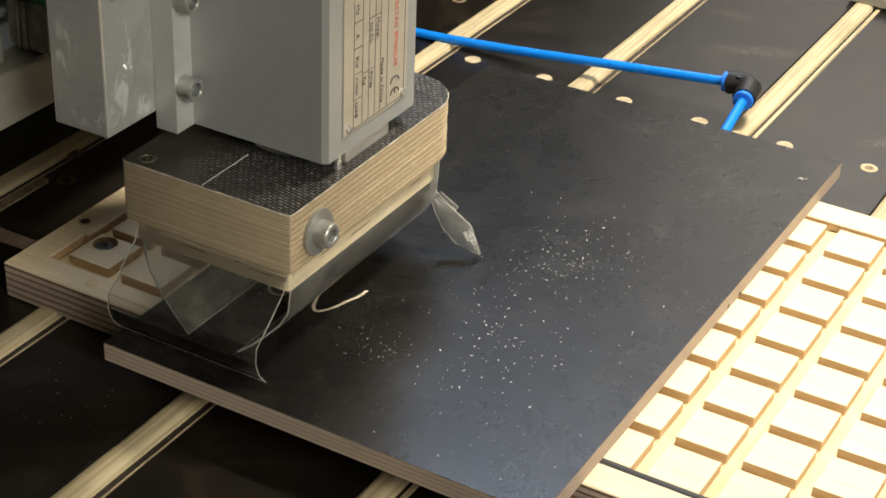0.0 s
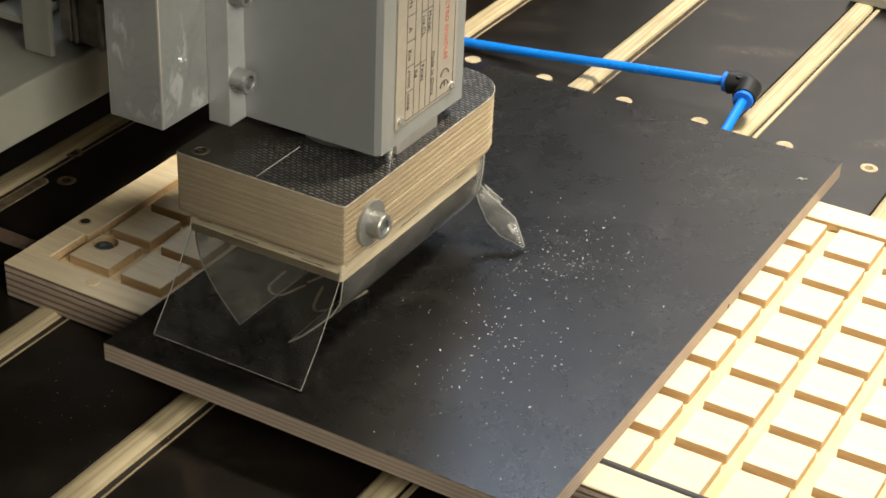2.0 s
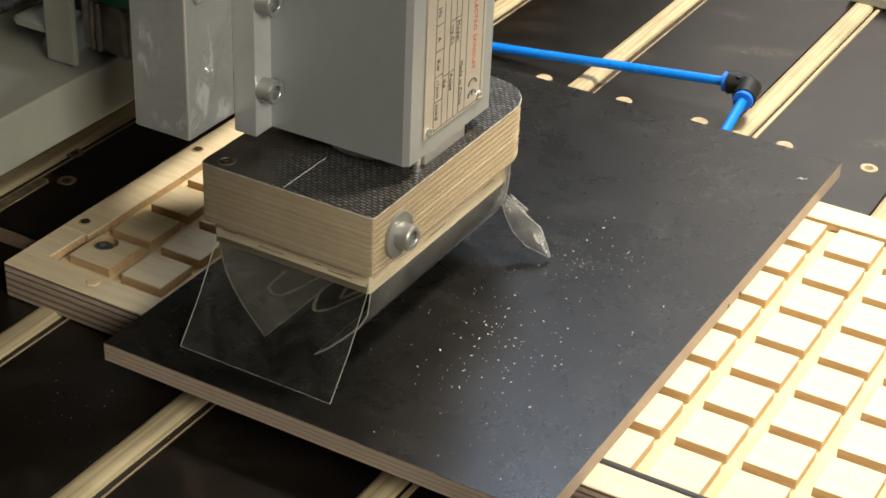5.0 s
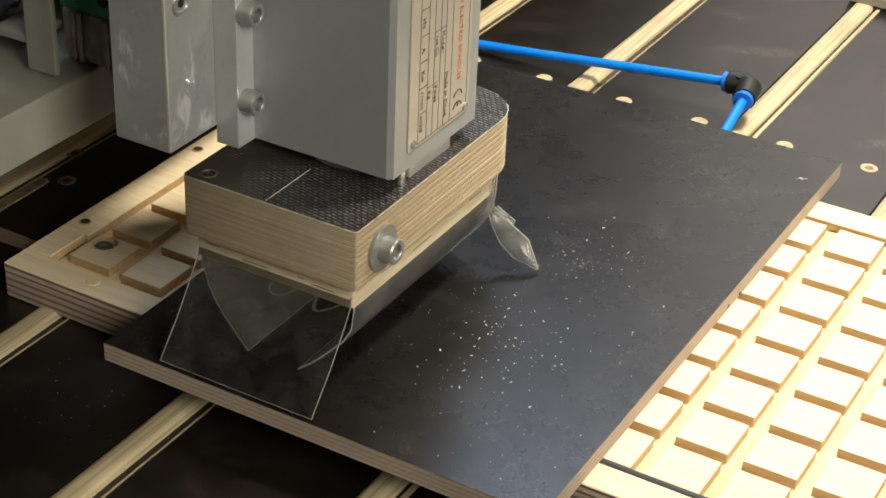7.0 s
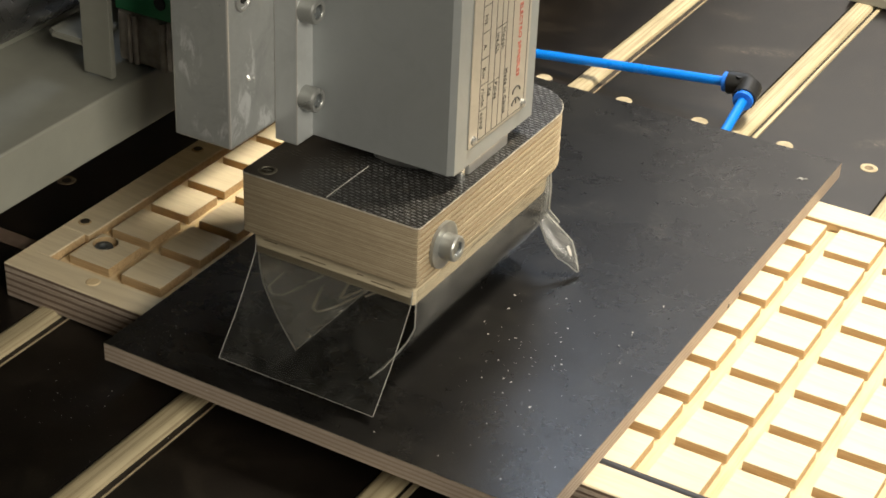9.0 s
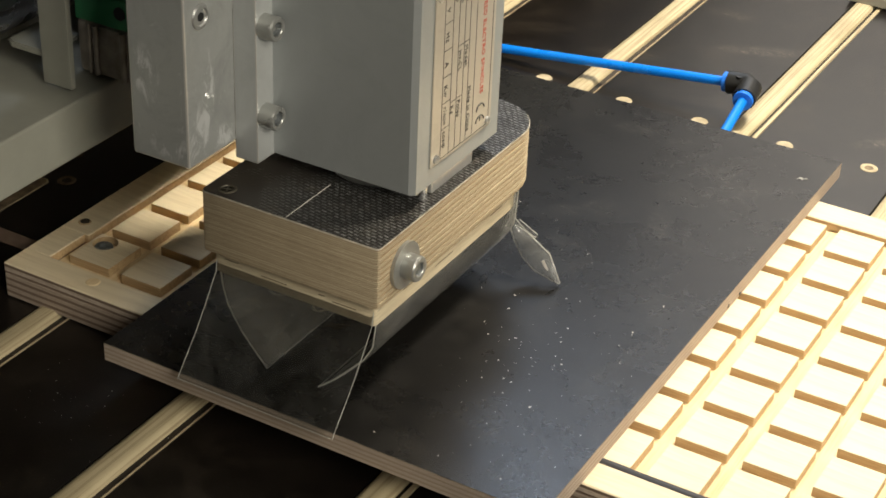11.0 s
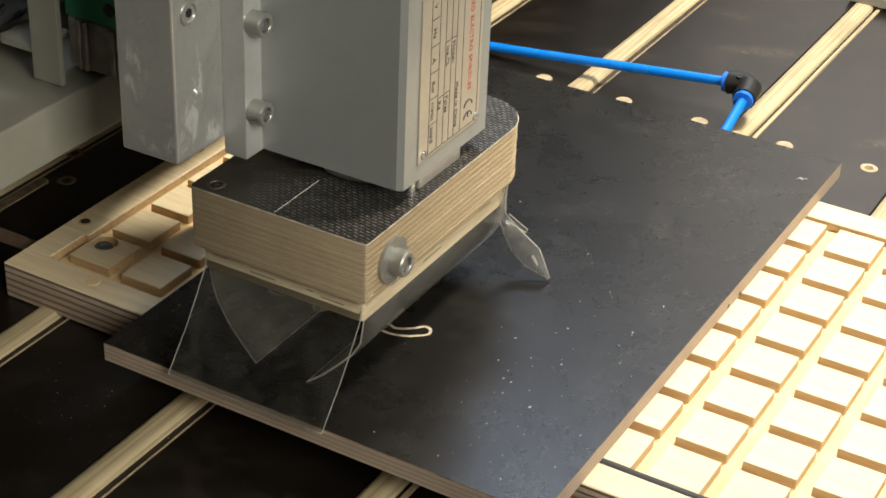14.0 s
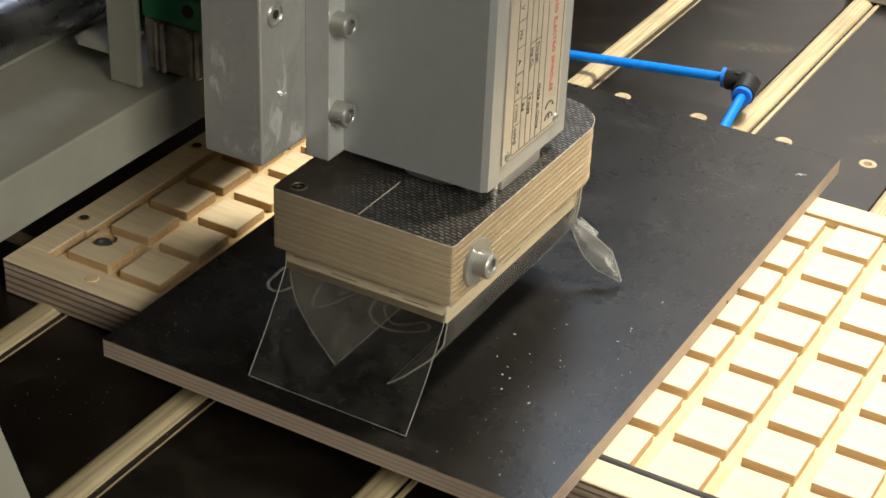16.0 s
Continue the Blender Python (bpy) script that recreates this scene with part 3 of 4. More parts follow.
chips = []        # (lot, time at which the shoe draws it in)


def scatter_chips():
    lots = (([(-0.55, -7.0), (-1.0, -6.6), (-0.9, -7.6), (-1.4, -6.4), (0.0, -6.9), (-0.6, -5.4), (-0.3, -4.5)], 80, 1, 0.68, None),
            ([(-2.5, -3.0), (-2.3, -2.5), (-1.9, -3.1), (-2.2, -3.6)], 150, 2, 0.42, 3.6),
            ([(-1.7, -3.1), (-1.5, -2.7), (-1.9, -2.6)], 110, 3, 0.40, 7.8),
            ([(-2.6, -4.4), (-2.2, -4.9), (-2.5, -5.4), (-2.0, -5.4)], 95, 4, 0.68, 8.3),
            ([(-2.4, -6.4), (-2.0, -6.0), (-1.7, -6.6)], 75, 5, 0.60, 8.7),
            ([(-1.4, -5.9), (-1.2, -6.8), (-1.5, -5.2)], 55, 6, 0.5, 12.2),
            ([(-3.6, -6.7), (-3.2, -6.8), (-2.9, -6.9)], 120, 7, 0.22, 1.2))
    for places, count, seed, spread, gone in lots:
        o = part("wood_chips", chip_cloud(places, count, seed, spread, 0.00066 if seed != 7 else 0.0005), M_CHIP)
        tagged(o, "tiny pale wood chips scattered on the black board", "wood chips", kind="stuff")
        if gone:
            chips.append((o, gone))
    o = part("wood_chips", chip_cloud([(-6.1, -8.5), (-5.9, -8.3), (-5.5, -8.6), (-6.0, -7.9)], 80, 11, 0.16, 0.00024), M_CHIP)
    tagged(o, "fine pale dust along the corner of the board", "wood dust", kind="stuff")
    for path, rise, gone in (([(-2.49, -2.41), (-2.28, -2.7), (-2.06, -2.97)], 5.2, 8.3), ([(-3.45, -1.86), (-3.05, -1.97), (-2.60, -2.12)], 10.4, 15.2), ([(-1.89, -2.59), (-1.70, -2.83), (-1.49, -3.11)], 10.9, 15.0), ([(-1.33, -3.13), (-1.12, -3.38), (-0.89, -3.68)], 12.6, 15.3)):
        o = part("wood_chips", chip_cloud([tuple(q.xy) for q in curve_through([(x, y, 0) for x, y in path], 10)], 18, int(rise * 10), 0.010, 0.00036), M_CHIP)
        tagged(o, "thin row of pale wood chips swept across the black board", "wood chips", kind="stuff")
        trails.append((o, rise, gone))
    bm = bmesh.new()
    rng = random.Random(8)
    for k in range(60):
        x, y = rng.gauss(-6.9, 0.5), rng.gauss(-9.2, 0.45)
        if k > 42:
            x, y = rng.uniform(-8, 0), rng.uniform(-12, -9.1)
        s = rng.choice((0.00010, 0.00014, 0.00018, 0.00028))
        bmesh.ops.create_cube(bm, size=1, matrix=Matrix.Translation(W(x, y, -LIFT) + Vector((0, 0, s * 0.3))) @ Matrix.Rotation(rng.uniform(0, 6), 4, "Z") @ Matrix.Diagonal((s * 1.6, s, s * 0.6, 1)))
    tagged(part("wood_chips", bm, M_CHIP), "tiny pale wood chips on the dark table", "wood chips", kind="stuff")


scatter_chips()


# ---- blue air hose ----
def air_hose():
    t = empty("air_hose", -2.6, 4.9, -LIFT)
    elbow = W(-2.03, 4.97, 0.105)
    left = W(-7.29, 4.71, -0.4)
    end = W(-9.35, 4.62, -0.53)
    way = (left - elbow).normalized()
    pts = curve_through([elbow + way * 0.008, elbow.lerp(left, 0.5), left, end, end + (end - left) * 0.8 + Vector((0, 0, 0.006))], 10)
    smooth(part("long_hose", tube(pts, 0.0034, 18), M_BLUE, t))
    d = (W(-1.74, 2.2, -0.25) - elbow)
    smooth(part("short_hose", tube([elbow + d * s for s in np.linspace(0.1, 1, 8)], 0.0034, 18), M_BLUE, t))
    e = part("elbow", tube([elbow + (left - elbow).normalized() * 0.0165, elbow + (left - elbow).normalized() * 0.004, elbow + d.normalized() * 0.004, elbow + d.normalized() * 0.019], 0.0082, 20), M_BLACK, t, "black push-in elbow fitting")
    smooth(e, 50)
    part("screw_eye", lathe([(0.0011, 0), (0.0024, 0), (0.0024, 0.0012), (0.0011, 0.0012)], Matrix.Translation(elbow + (left - elbow).normalized() * 0.010 + Vector((0.002, -0.0035, 0.0062))), 16), M_BLACK, e)
    for way in ((left - elbow).normalized(), d.normalized()):
        o = elbow + way * (0.016 if way.x < -0.5 else 0.0185)
        smooth(part("collar", tube([o, o + way * 0.0012, o + way * 0.004], 0.0070, 20), M_BLUE_RING, e, "bright blue release collar"))
        smooth(part("ring", tube([o - way * 0.0010, o + way * 0.0002], 0.0074, 20), M_STEEL, e, "thin steel ring"))
    tagged(t, "bright blue pneumatic hose with a black elbow fitting", "air hose")


air_hose()

def end_stop():
    t = empty("end_stop", -1.0, 12.0, -LIFT)
    part("bar", box((-2.35, 11.75, -LIFT + 0.06), (1.6, 12.5, -0.35), 0.001), M_PAINT_SHADED, t)
    part("screw", lathe([(0, 0), (0.004, 0), (0.004, 0.003), (0, 0.003)], upright(-1.4, 12.1, -0.35), 18), M_STEEL, t)
    tagged(t, "grey metal stop bar across the table strips", "stop bar")


end_stop()

# ---- gantry: beam and shaft, which slide along x only ----
gantry = empty("gantry", -8.4, -7, 2.4)
tagged(gantry, "grey painted steel gantry beam with a polished shaft", "gantry")


def build_gantry():
    part("beam", box((-11.4, -30, 2.50), (-7.4, 24, 3.36), 0.0018, 3), M_PAINT, gantry)
    smooth(part("shaft", tube([W(-9.2, y, 4.35) for y in np.linspace(-30, 24, 3)], 0.018, 32), M_CHROME, gantry, "polished steel guide shaft"))
    part("shaft_rail", box((-10.23, -30, 3.36), (-9.68, 24, 4.30), 0.001), M_PAINT, gantry)
    # dark backing behind the shaft, raised out of view to block board reflections
    part("back_wall", box((-11.4, -30, 3.36), (-10.4, 24, 15.0), 0.002), M_BLACK, gantry, "black backing raised to block reflections")
    # added sheets, out of view, keep the far lamp's light from under the beam
    part("rear_skirt", box((-14.3, -30, 0.3), (-14.1, 24, 3.36), 0.001), M_PAINT_SHADED, gantry, "unseen sheet added behind the beam to block light")
    part("skirt_shelf", box((-14.1, -30, 3.2), (-11.4, 24, 3.36), 0.001), M_BLACK, gantry)
    bm = bmesh.new()
    ring = [(-4.90, 3.0), (-4.25, 1.40), (-4.25, -0.3), (-9.5, -0.3), (-9.5, 9.0), (-6.9, 9.0)]
    a = [bm.verts.new(W(x, -13.3, z)) for x, z in ring]
    b = [bm.verts.new(W(x, -14.1, z)) for x, z in ring]
    bm.faces.new(a), bm.faces.new(b[::-1])
    for k in range(len(ring)):
        bm.faces.new((a[k], a[(k + 1) % len(ring)], b[(k + 1) % len(ring)], b[k]))
    part("leg", bm, M_PAINT, gantry, "light grey slanted side plate")


build_gantry()

# ---- carriage: slides along the beam ----
carriage = empty("carriage", -7.6, -6.6, 3.42)
tagged(carriage, "grey steel carriage with welds and a green plastic block", "carriage")


def build_carriage():
    part("bracket", box((-8.12, -7.02, 3.42), (-7.6, -6.92, 9.0), 0.0006), M_PAINT, carriage)
    part("foot", prism([(-8.84, -6.90), (-8.72, -6.98), (-8.12, -6.98), (-8.12, -6.2), (-8.84, -6.2)], 3.80, 3.885, 0.0008), M_PAINT, carriage)
    part("weld_block", box((-8.0, -6.40, 3.40), (-7.02, -5.5, 4.24), 0.004, 3), M_WELD, carriage, "greasy brown welded steel")
    bm = bmesh.new()
    for x, r in ((-7.74, 0.0012), (-7.62, 0.0016), (-7.12, 0.0018)):
        tube([W(x + 0.007 * math.sin(k * 2.1), -6.42, z) for k, z in enumerate(np.linspace(3.44, 4.2, 9))], r, 8, bm)
    smooth(part("weld_bead", bm, M_WELD, carriage, "lumpy weld seams"), 80)
    g = part("green_block", box((-7.95, -6.45, 4.26), (-6.9, -5.6, 4.70), 0.0010), M_GREEN, carriage, "green plastic cable block")
    # flat disc, the hole's shade put into its colour
    part("hole", lathe([(0, 0), (0.0036, 0), (0.0036, 0.0006), (0, 0.0006)], Matrix.Translation(W(-7.12, -6.45, 4.52)) @ Matrix.Rotation(radians(90), 4, "X"), 18), M_HOLE_SHADE, g)
    part("dark_cover", box((-8.0, -6.3, 4.72), (-7.35, -5.4, 9.0), 0.001), M_BLACK, carriage)
    part("side_plate", box((-7.3, -6.35, 4.72), (-6.6, -5.4, 9.0), 0.001), M_PAINT_SHADED, carriage)
    # unseen plate added to cast the carriage's shadow on the left side
    part("back_plate", box((-7.4, -7.6, 6.2), (-5.8, -1.9, 12.0), 0.001), M_PAINT_SHADED, carriage)


build_carriage()

# ---- spindle on its lifting plate ----
spindle = empty("spindle", -3.3, -5.4, 3.25)
tagged(spindle, "grey square aluminium milling spindle on a thick lifting plate", "spindle")


def socket_bolt(parent, x, y, z, r, length, name="bolt"):
    b = part(name, lathe([(0, 0), (r, 0), (r, length * 0.9), (r * 0.92, length), (r * 0.62, length), (r * 0.57, length * 0.95), (r * 0.56, length * 0.75)], along_x(x, y, z), 28), M_BOLT, parent, "zinc socket-head bolt")
    smooth(b, 30)
    part("socket", lathe([(0, length * 0.5), (r * 0.57, length * 0.5), (r * 0.57, length * 0.95), (r * 0.47, length * 0.80), (0, length * 0.72)], along_x(x, y, z), 6), M_SOCKET_SHADE, b)
    return b


def writing(body, x, y, z, size, material, parent, name="word"):
    """Text on a face that looks to +x, reading downwards."""
    c = bpy.data.curves.new(name, "FONT")
    c.body, c.size, c.extrude, c.align_x = body, size, 0.0001, "LEFT"
    c.space_character = 1.08
    c.materials.append(material)
    ob = new(name, c)
    ob.parent = parent
    q = W(x, y, z)
    root = parent
    while root is not None:
        q = q - root.location
        root = root.parent
    # text x runs down, text up runs to +y
    ob.matrix_basis = Matrix.Translation(q) @ Matrix(((0, 0, 1, 0), (0, 1, 0, 0), (-1, 0, 0, 0), (0, 0, 0, 1)))
    return ob


SX0, SX1, SY0, SY1, SZ = -4.44, -2.187, -6.537, -4.20, 3.25
TOP = 10.5


def build_spindle():
    out = [(SX0, SY0), (SX1 - 0.09, SY0), (SX1, SY0 + 0.05), (SX1, SY1 - 0.05), (SX1 - 0.09, SY1), (SX0, SY1)]
    bm = prism(out, SZ, TOP)
    for f in bm.faces:
        if 0.2 < abs(f.calc_center_median().x - W(SX1, 0, 0).x) * 1000 < 4 and abs(f.normal.y) > 0.3:
            f.material_index = 1
    part("housing", bm, [M_ALU, M_ALU_EDGE], spindle)
    part("flange", edged(box((-4.813, -6.914, 3.23), (SX0, -3.83, TOP), 0.0007)), [M_FLANGE, M_ALU_EDGE], spindle)
    part("lifting_plate", edged(box((-5.74, -7.94, 3.49), (-4.813, -2.8, TOP), 0.0010)), [M_ALU_PLATE, M_ALU_EDGE], spindle, "thick grey aluminium lifting plate with rub marks")
    for z in (3.915, 5.22, 6.52, 7.8):
        socket_bolt(spindle, SX0, -6.74, z, 0.0062, 0.0085)
    for z in (5.56, 6.8, 8.0):
        c = part("counterbore", lathe([(0, 0.0003), (0.0040, 0.0003), (0.0046, 0.0012), (0.0058, 0.0010), (0.0064, 0.0001)], along_x(-4.813, -7.60, z), 24), M_STEEL, spindle, "sunken socket screw")
        # dark disc painting the shade in the screw's socket
        part("socket", lathe([(0, 0.0006), (0.0024, 0.0006), (0.0024, 0.0002)], along_x(-4.813, -7.60, z), 6), M_HOLE_SHADE, c)
    for y, z, r in ((-7.52, 4.42, 0.0013), (-7.50, 4.38, 0.0009), (-7.40, 4.36, 0.0007)):
        smooth(part("dent", lathe([(0, 0.0002), (r * 0.5, 0.0009), (r, 0.0001)], along_x(-4.813, y, z), 16), M_BURR_GLINT, spindle, "small burr with its glint painted on"), 80)
    smooth(part("nose", lathe([(0, 0), (0.0318, 0), (0.0326, 0.0008), (0.0326, 0.0095), (0, 0.0095)], upright(-3.31, -5.37, 2.995), 48), M_STEEL, spindle, "round bare metal spindle nose"), 40)
    part("clamp_block", box((-2.75, -5.95, 3.0), (-2.25, -4.82, SZ), 0.0012), M_ALU_EDGE, spindle)
    part("pin", lathe([(0, 0), (0.0022, 0), (0.0022, 0.0095), (0, 0.0095)], upright(-2.30, -6.1, 2.995), 14), M_STEEL, spindle)
    part("collet_nut", lathe([(0, 0), (0.014, 0), (0.016, 0.004), (0.016, 0.02), (0, 0.02)], upright(-3.31, -5.37, 1.9), 24), M_STEEL, spindle)
    part("end_mill", lathe([(0, 0), (0.0015, 0), (0.003, 0.006), (0.003, 0.052), (0, 0.052)], upright(-3.31, -5.37, 0.33), 16), M_STEEL, spindle)
    # name plate on the +x face
    tag = part("name_plate", box((SX1, -6.16, 3.50), (SX1 + 0.022, -4.51, 6.05), 0.0006), M_TAG, spindle, "printed metal name plate")
    fx = SX1 + 0.024
    for y, z in ((-6.03, 3.60), (-4.62, 3.60), (-6.05, 5.93), (-4.62, 5.93)):
        smooth(part("rivet", lathe([(0, 0), (0.0024, 0), (0.0022, 0.0009), (0.0012, 0.0017), (0, 0.0019)], along_x(fx - 0.003, y, z), 16), M_STEEL, tag))
    for y, z0, z1 in ((-5.92, 3.56, 5.9), (-5.70, 3.56, 5.9), (-5.54, 3.56, 5.9), (-5.38, 3.56, 5.9), (-5.24, 3.56, 5.9), (-5.06, 3.56, 5.98), (-4.60, 3.56, 5.98)):
        part("rule", box((fx - 0.002, y, z0), (fx + 0.002, y + 0.009, z1)), M_INK, tag)
    for y0, y1, z in ((-5.92, -5.70, 3.98), (-5.92, -5.70, 4.36), (-5.92, -5.70, 4.74), (-5.92, -5.70, 5.12), (-5.92, -5.70, 5.50), (-5.70, -5.38, 4.30), (-5.54, -5.24, 5.06), (-5.92, -4.60, 3.55)):
        part("rule", box((fx - 0.002, y0, z), (fx + 0.002, y1, z + 0.010)), M_INK, tag)
    for body, y, z, size, mat in (("HIGH SPEED ELECTRO SPINDLES", -4.87, 5.95, 0.0043, M_RED), ("Model:", -5.35, 5.02, 0.0040, M_INK), ("Made in China", -5.22, 4.36, 0.0039, M_INK),
                                  ("Ins.CL", -5.51, 5.0, 0.0040, M_INK), ("Poles", -5.51, 4.27, 0.0040, M_INK), ("Kg", -5.68, 4.25, 0.0040, M_INK), ("IP", -5.68, 5.82, 0.0040, M_INK), ("No", -5.51, 5.82, 0.0040, M_INK), ("Mot", -5.35, 5.84, 0.0040, M_INK),
                                  ("V", -5.87, 5.72, 0.0044, M_INK), ("Hz", -5.87, 5.38, 0.0044, M_INK), ("A", -5.87, 4.96, 0.0044, M_INK), ("Kw", -5.87, 4.62, 0.0044, M_INK), ("r/min", -5.87, 4.31, 0.0042, M_INK), ("cos\u03c6", -5.87, 3.95, 0.0042, M_INK)):
        writing(body, fx + 0.001, y, z, size, mat, tag)
    for z, bar in ((3.86, False), (3.68, True)):
        pts = [W(fx + 0.001, -4.84 + 0.11 * math.cos(a), z + 0.085 * math.sin(a)) for a in np.linspace(radians(0), radians(180), 15)]
        bm = tube(pts, 0.0004, 6)
        if bar:
            tube([W(fx + 0.001, -4.84, z + 0.085), W(fx + 0.001, -4.84, z + 0.005)], 0.0004, 6, bm)
        part("conformity_mark", bm, M_INK, tag)


build_spindle()

# ---- dust shoe ----
shoe = empty("dust_shoe", -3.5, -5.3, 1.7)
tagged(shoe, "layered plywood dust shoe with clear plastic curtains", "dust shoe")
AX0, AX1, AY0 = -4.92, -2.07, -7.58


def shoe_outline(inset, rough=0.0):
    """Square front with small corner rounds, wide rounded corners at the back."""
    x0, x1, y0, y1, r, big = AX0 + inset, AX1 - inset - rough, AY0 + inset, -2.83 - inset - rough, 0.06, 0.78
    pts = [(x0 + r * 0.3, y0 + r * 0.3), (x0 + r, y0), (x1 - r, y0), (x1 - r * 0.3, y0 + r * 0.3), (x1, y0 + r)]
    for cx, start in ((x1 - big, 0), (x0 + big, 90)):
        for i in range(11):
            a = radians(start + 9 * i)
            pts.append((cx + big * math.cos(a), y1 - big + big * math.sin(a)))
    return pts + [(x0, y0 + r)]


def bent(hinge0, hinge1, steps):
    """Rows of a curtain: the hinge line carried along steps of (dx, dy, z)."""
    rows = []
    for dx, dy, z in steps:
        rows.append([W(hinge0[0] + (hinge1[0] - hinge0[0]) * s + dx, hinge0[1] + (hinge1[1] - hinge0[1]) * s + dy, z) for s in np.linspace(0, 1, 13)])
    return rows


front_curtain = back_curtain = None
side_curtains = []     # (sheet, its upper edge, degrees by which it opens when the shoe lifts)
lower_strips = []      # (strip, its upper edge)


def build_shoe():
    global front_curtain, back_curtain
    rng = random.Random(4)
    z, k = 2.06, 0
    while z < 2.98:
        h = min(rng.uniform(0.040, 0.056) if k % 2 else rng.uniform(0.028, 0.044), 2.985 - z)
        inset = rng.uniform(0.0, 0.006) if k % 2 else rng.uniform(0.008, 0.016)
        bm = prism(shoe_outline(0.0 if k % 2 else 0.0012, inset), z, z + h)
        for f in bm.faces:
            f.material_index = 1 if f.calc_center_median().x > W(AX1 - 0.4, 0, 0).x and f.calc_center_median().y > W(0, AY0 + 0.05, 0).y else 0
        smooth(part("ply", bm, [M_PLY_PALE, M_PLY_PALE] if k % 2 else [M_PLY_DARK, M_PLY_END], shoe), 30)
        z, k = z + h, k + 1
    smooth(part("top_film", prism(shoe_outline(0.004), 2.985, 3.0), M_SHOE_TOP, shoe, "black anti-slip film with a mesh relief"), 30)
    smooth(part("veneer", prism(shoe_outline(-0.002), 2.970, 2.9905), M_VENEER, shoe, "pale chipped top veneer"), 30)
    smooth(part("lower_ring", prism(shoe_outline(0.11), 1.70, 2.06), M_SHOE_LOW, shoe, "pale plywood lower ring"), 30)
    # slits are flat strips; the brown paints their inner shade
    for x, wide, z in ((-4.64, 0.24, 1.93), (-4.02, 0.42, 1.865), (-3.08, 0.10, 1.90), (-2.86, 0.38, 1.86)):
        part("slit", box((x, AY0 + 0.1075, z), (x + wide, AY0 + 0.13, z + 0.014)), M_DUST_SHADE, shoe)
    for y, wide, z in ((-6.75, 0.26, 1.90), (-5.9, 0.5, 1.84), (-4.3, 0.35, 1.90)):
        part("slit", box((AX1 - 0.13, y, z), (AX1 - 0.1075, y + wide, z + 0.014)), M_DUST_SHADE, shoe)
    bm = bmesh.new()
    tube([W(-3.535, -7.56, 3.003), W(-3.535, -6.5, 3.003)], 0.00025, 6, bm)
    part("centre_line", bm, M_CHALK, shoe, "scribed white centre line")
    i = part("insert", lathe([(0.0030, 0.0001), (0.0033, 0.0006), (0.0045, 0.0005), (0.0049, 0.0001)], upright(-4.62, -7.38, 3.0), 20), M_BRASS, shoe, "dull brass threaded insert")
    for a in (0.4, 1.97):
        d = Vector((math.cos(a), math.sin(a), 0)) * 0.0022
        part("cross", tube([W(-4.62, -7.38, 3.006) - d, W(-4.62, -7.38, 3.006) + d], 0.0004, 6), M_BRASS, i)
    w = part("washer", lathe([(0.004, 0), (0.0122, 0), (0.0122, 0.0018), (0.004, 0.0018)], along_x(AX1, -6.95, 2.46), 32), M_BOLT, shoe, "wide zinc washer")
    smooth(w, 30)
    socket_bolt(shoe, AX1 + 0.05, -6.95, 2.46, 0.0066, 0.0074)
    # curtains
    fold = [(0, 0, 1.98), (0, -0.05, 1.7), (0, -0.27, 1.35), (0, -0.52, 0.98)]
    lower = [(0, -0.52, 0.98), (0, -0.67, 0.793), (0, -0.82, 0.607), (0, -0.97, 0.42)]
    ends = (-4.77, -7.44), (-2.21, -7.44)
    front_curtain = part("front_curtain", sheet(bent(*ends, fold), hem=False), [M_PVC, M_PVC_EDGE], shoe, "clear plastic curtain flaring outwards")
    smooth(front_curtain, 60)
    for k in range(3):
        strip = part("curtain_strip", sheet(bent(*ends, lower[k:k + 2]), hem=k == 2), [M_PVC, M_PVC_EDGE], front_curtain)
        lower_strips.append((smooth(strip, 60), W(-3.5, -7.44 + lower[k][1], lower[k][2])))
    side = [(0, 0, 1.98), (-0.01, 0, 1.65), (-0.05, 0, 1.3), (-0.19, -0.01, 1.05), (-0.42, -0.03, 0.80), (-0.62, -0.07, 0.60), (-0.84, -0.13, 0.43)]
    other = [(0, 0, 1.98), (0.03, 0, 1.65), (0.07, -0.01, 1.42), (0.15, -0.03, 1.2), (0.28, -0.05, 1.0), (0.44, -0.08, 0.82), (0.65, -0.11, 0.63), (0.90, -0.15, 0.43)]
    for x, steps, cut, open_by in ((-2.20, side, 3, (-11, -9)), (-4.79, other, 4, (8, 8))):
        rows = bent((x, -7.40), (x, -3.4), steps)
        upper = part("side_curtain", sheet(rows[:cut + 1], rim=0.55, hem=False), [M_PVC_SIDE, M_PVC_EDGE], shoe, "clear plastic curtain curling under")
        below = part("curtain_strip", sheet(rows[cut:], rim=0.55), [M_PVC_SIDE, M_PVC_EDGE], upper)
        smooth(upper, 60), smooth(below, 60)
        side_curtains.append((upper, W(x, -5.4, 1.9), open_by[0]))
        side_curtains.append((below, W(x + steps[cut][0], -5.4, steps[cut][2]), open_by[1]))
    leaf = []
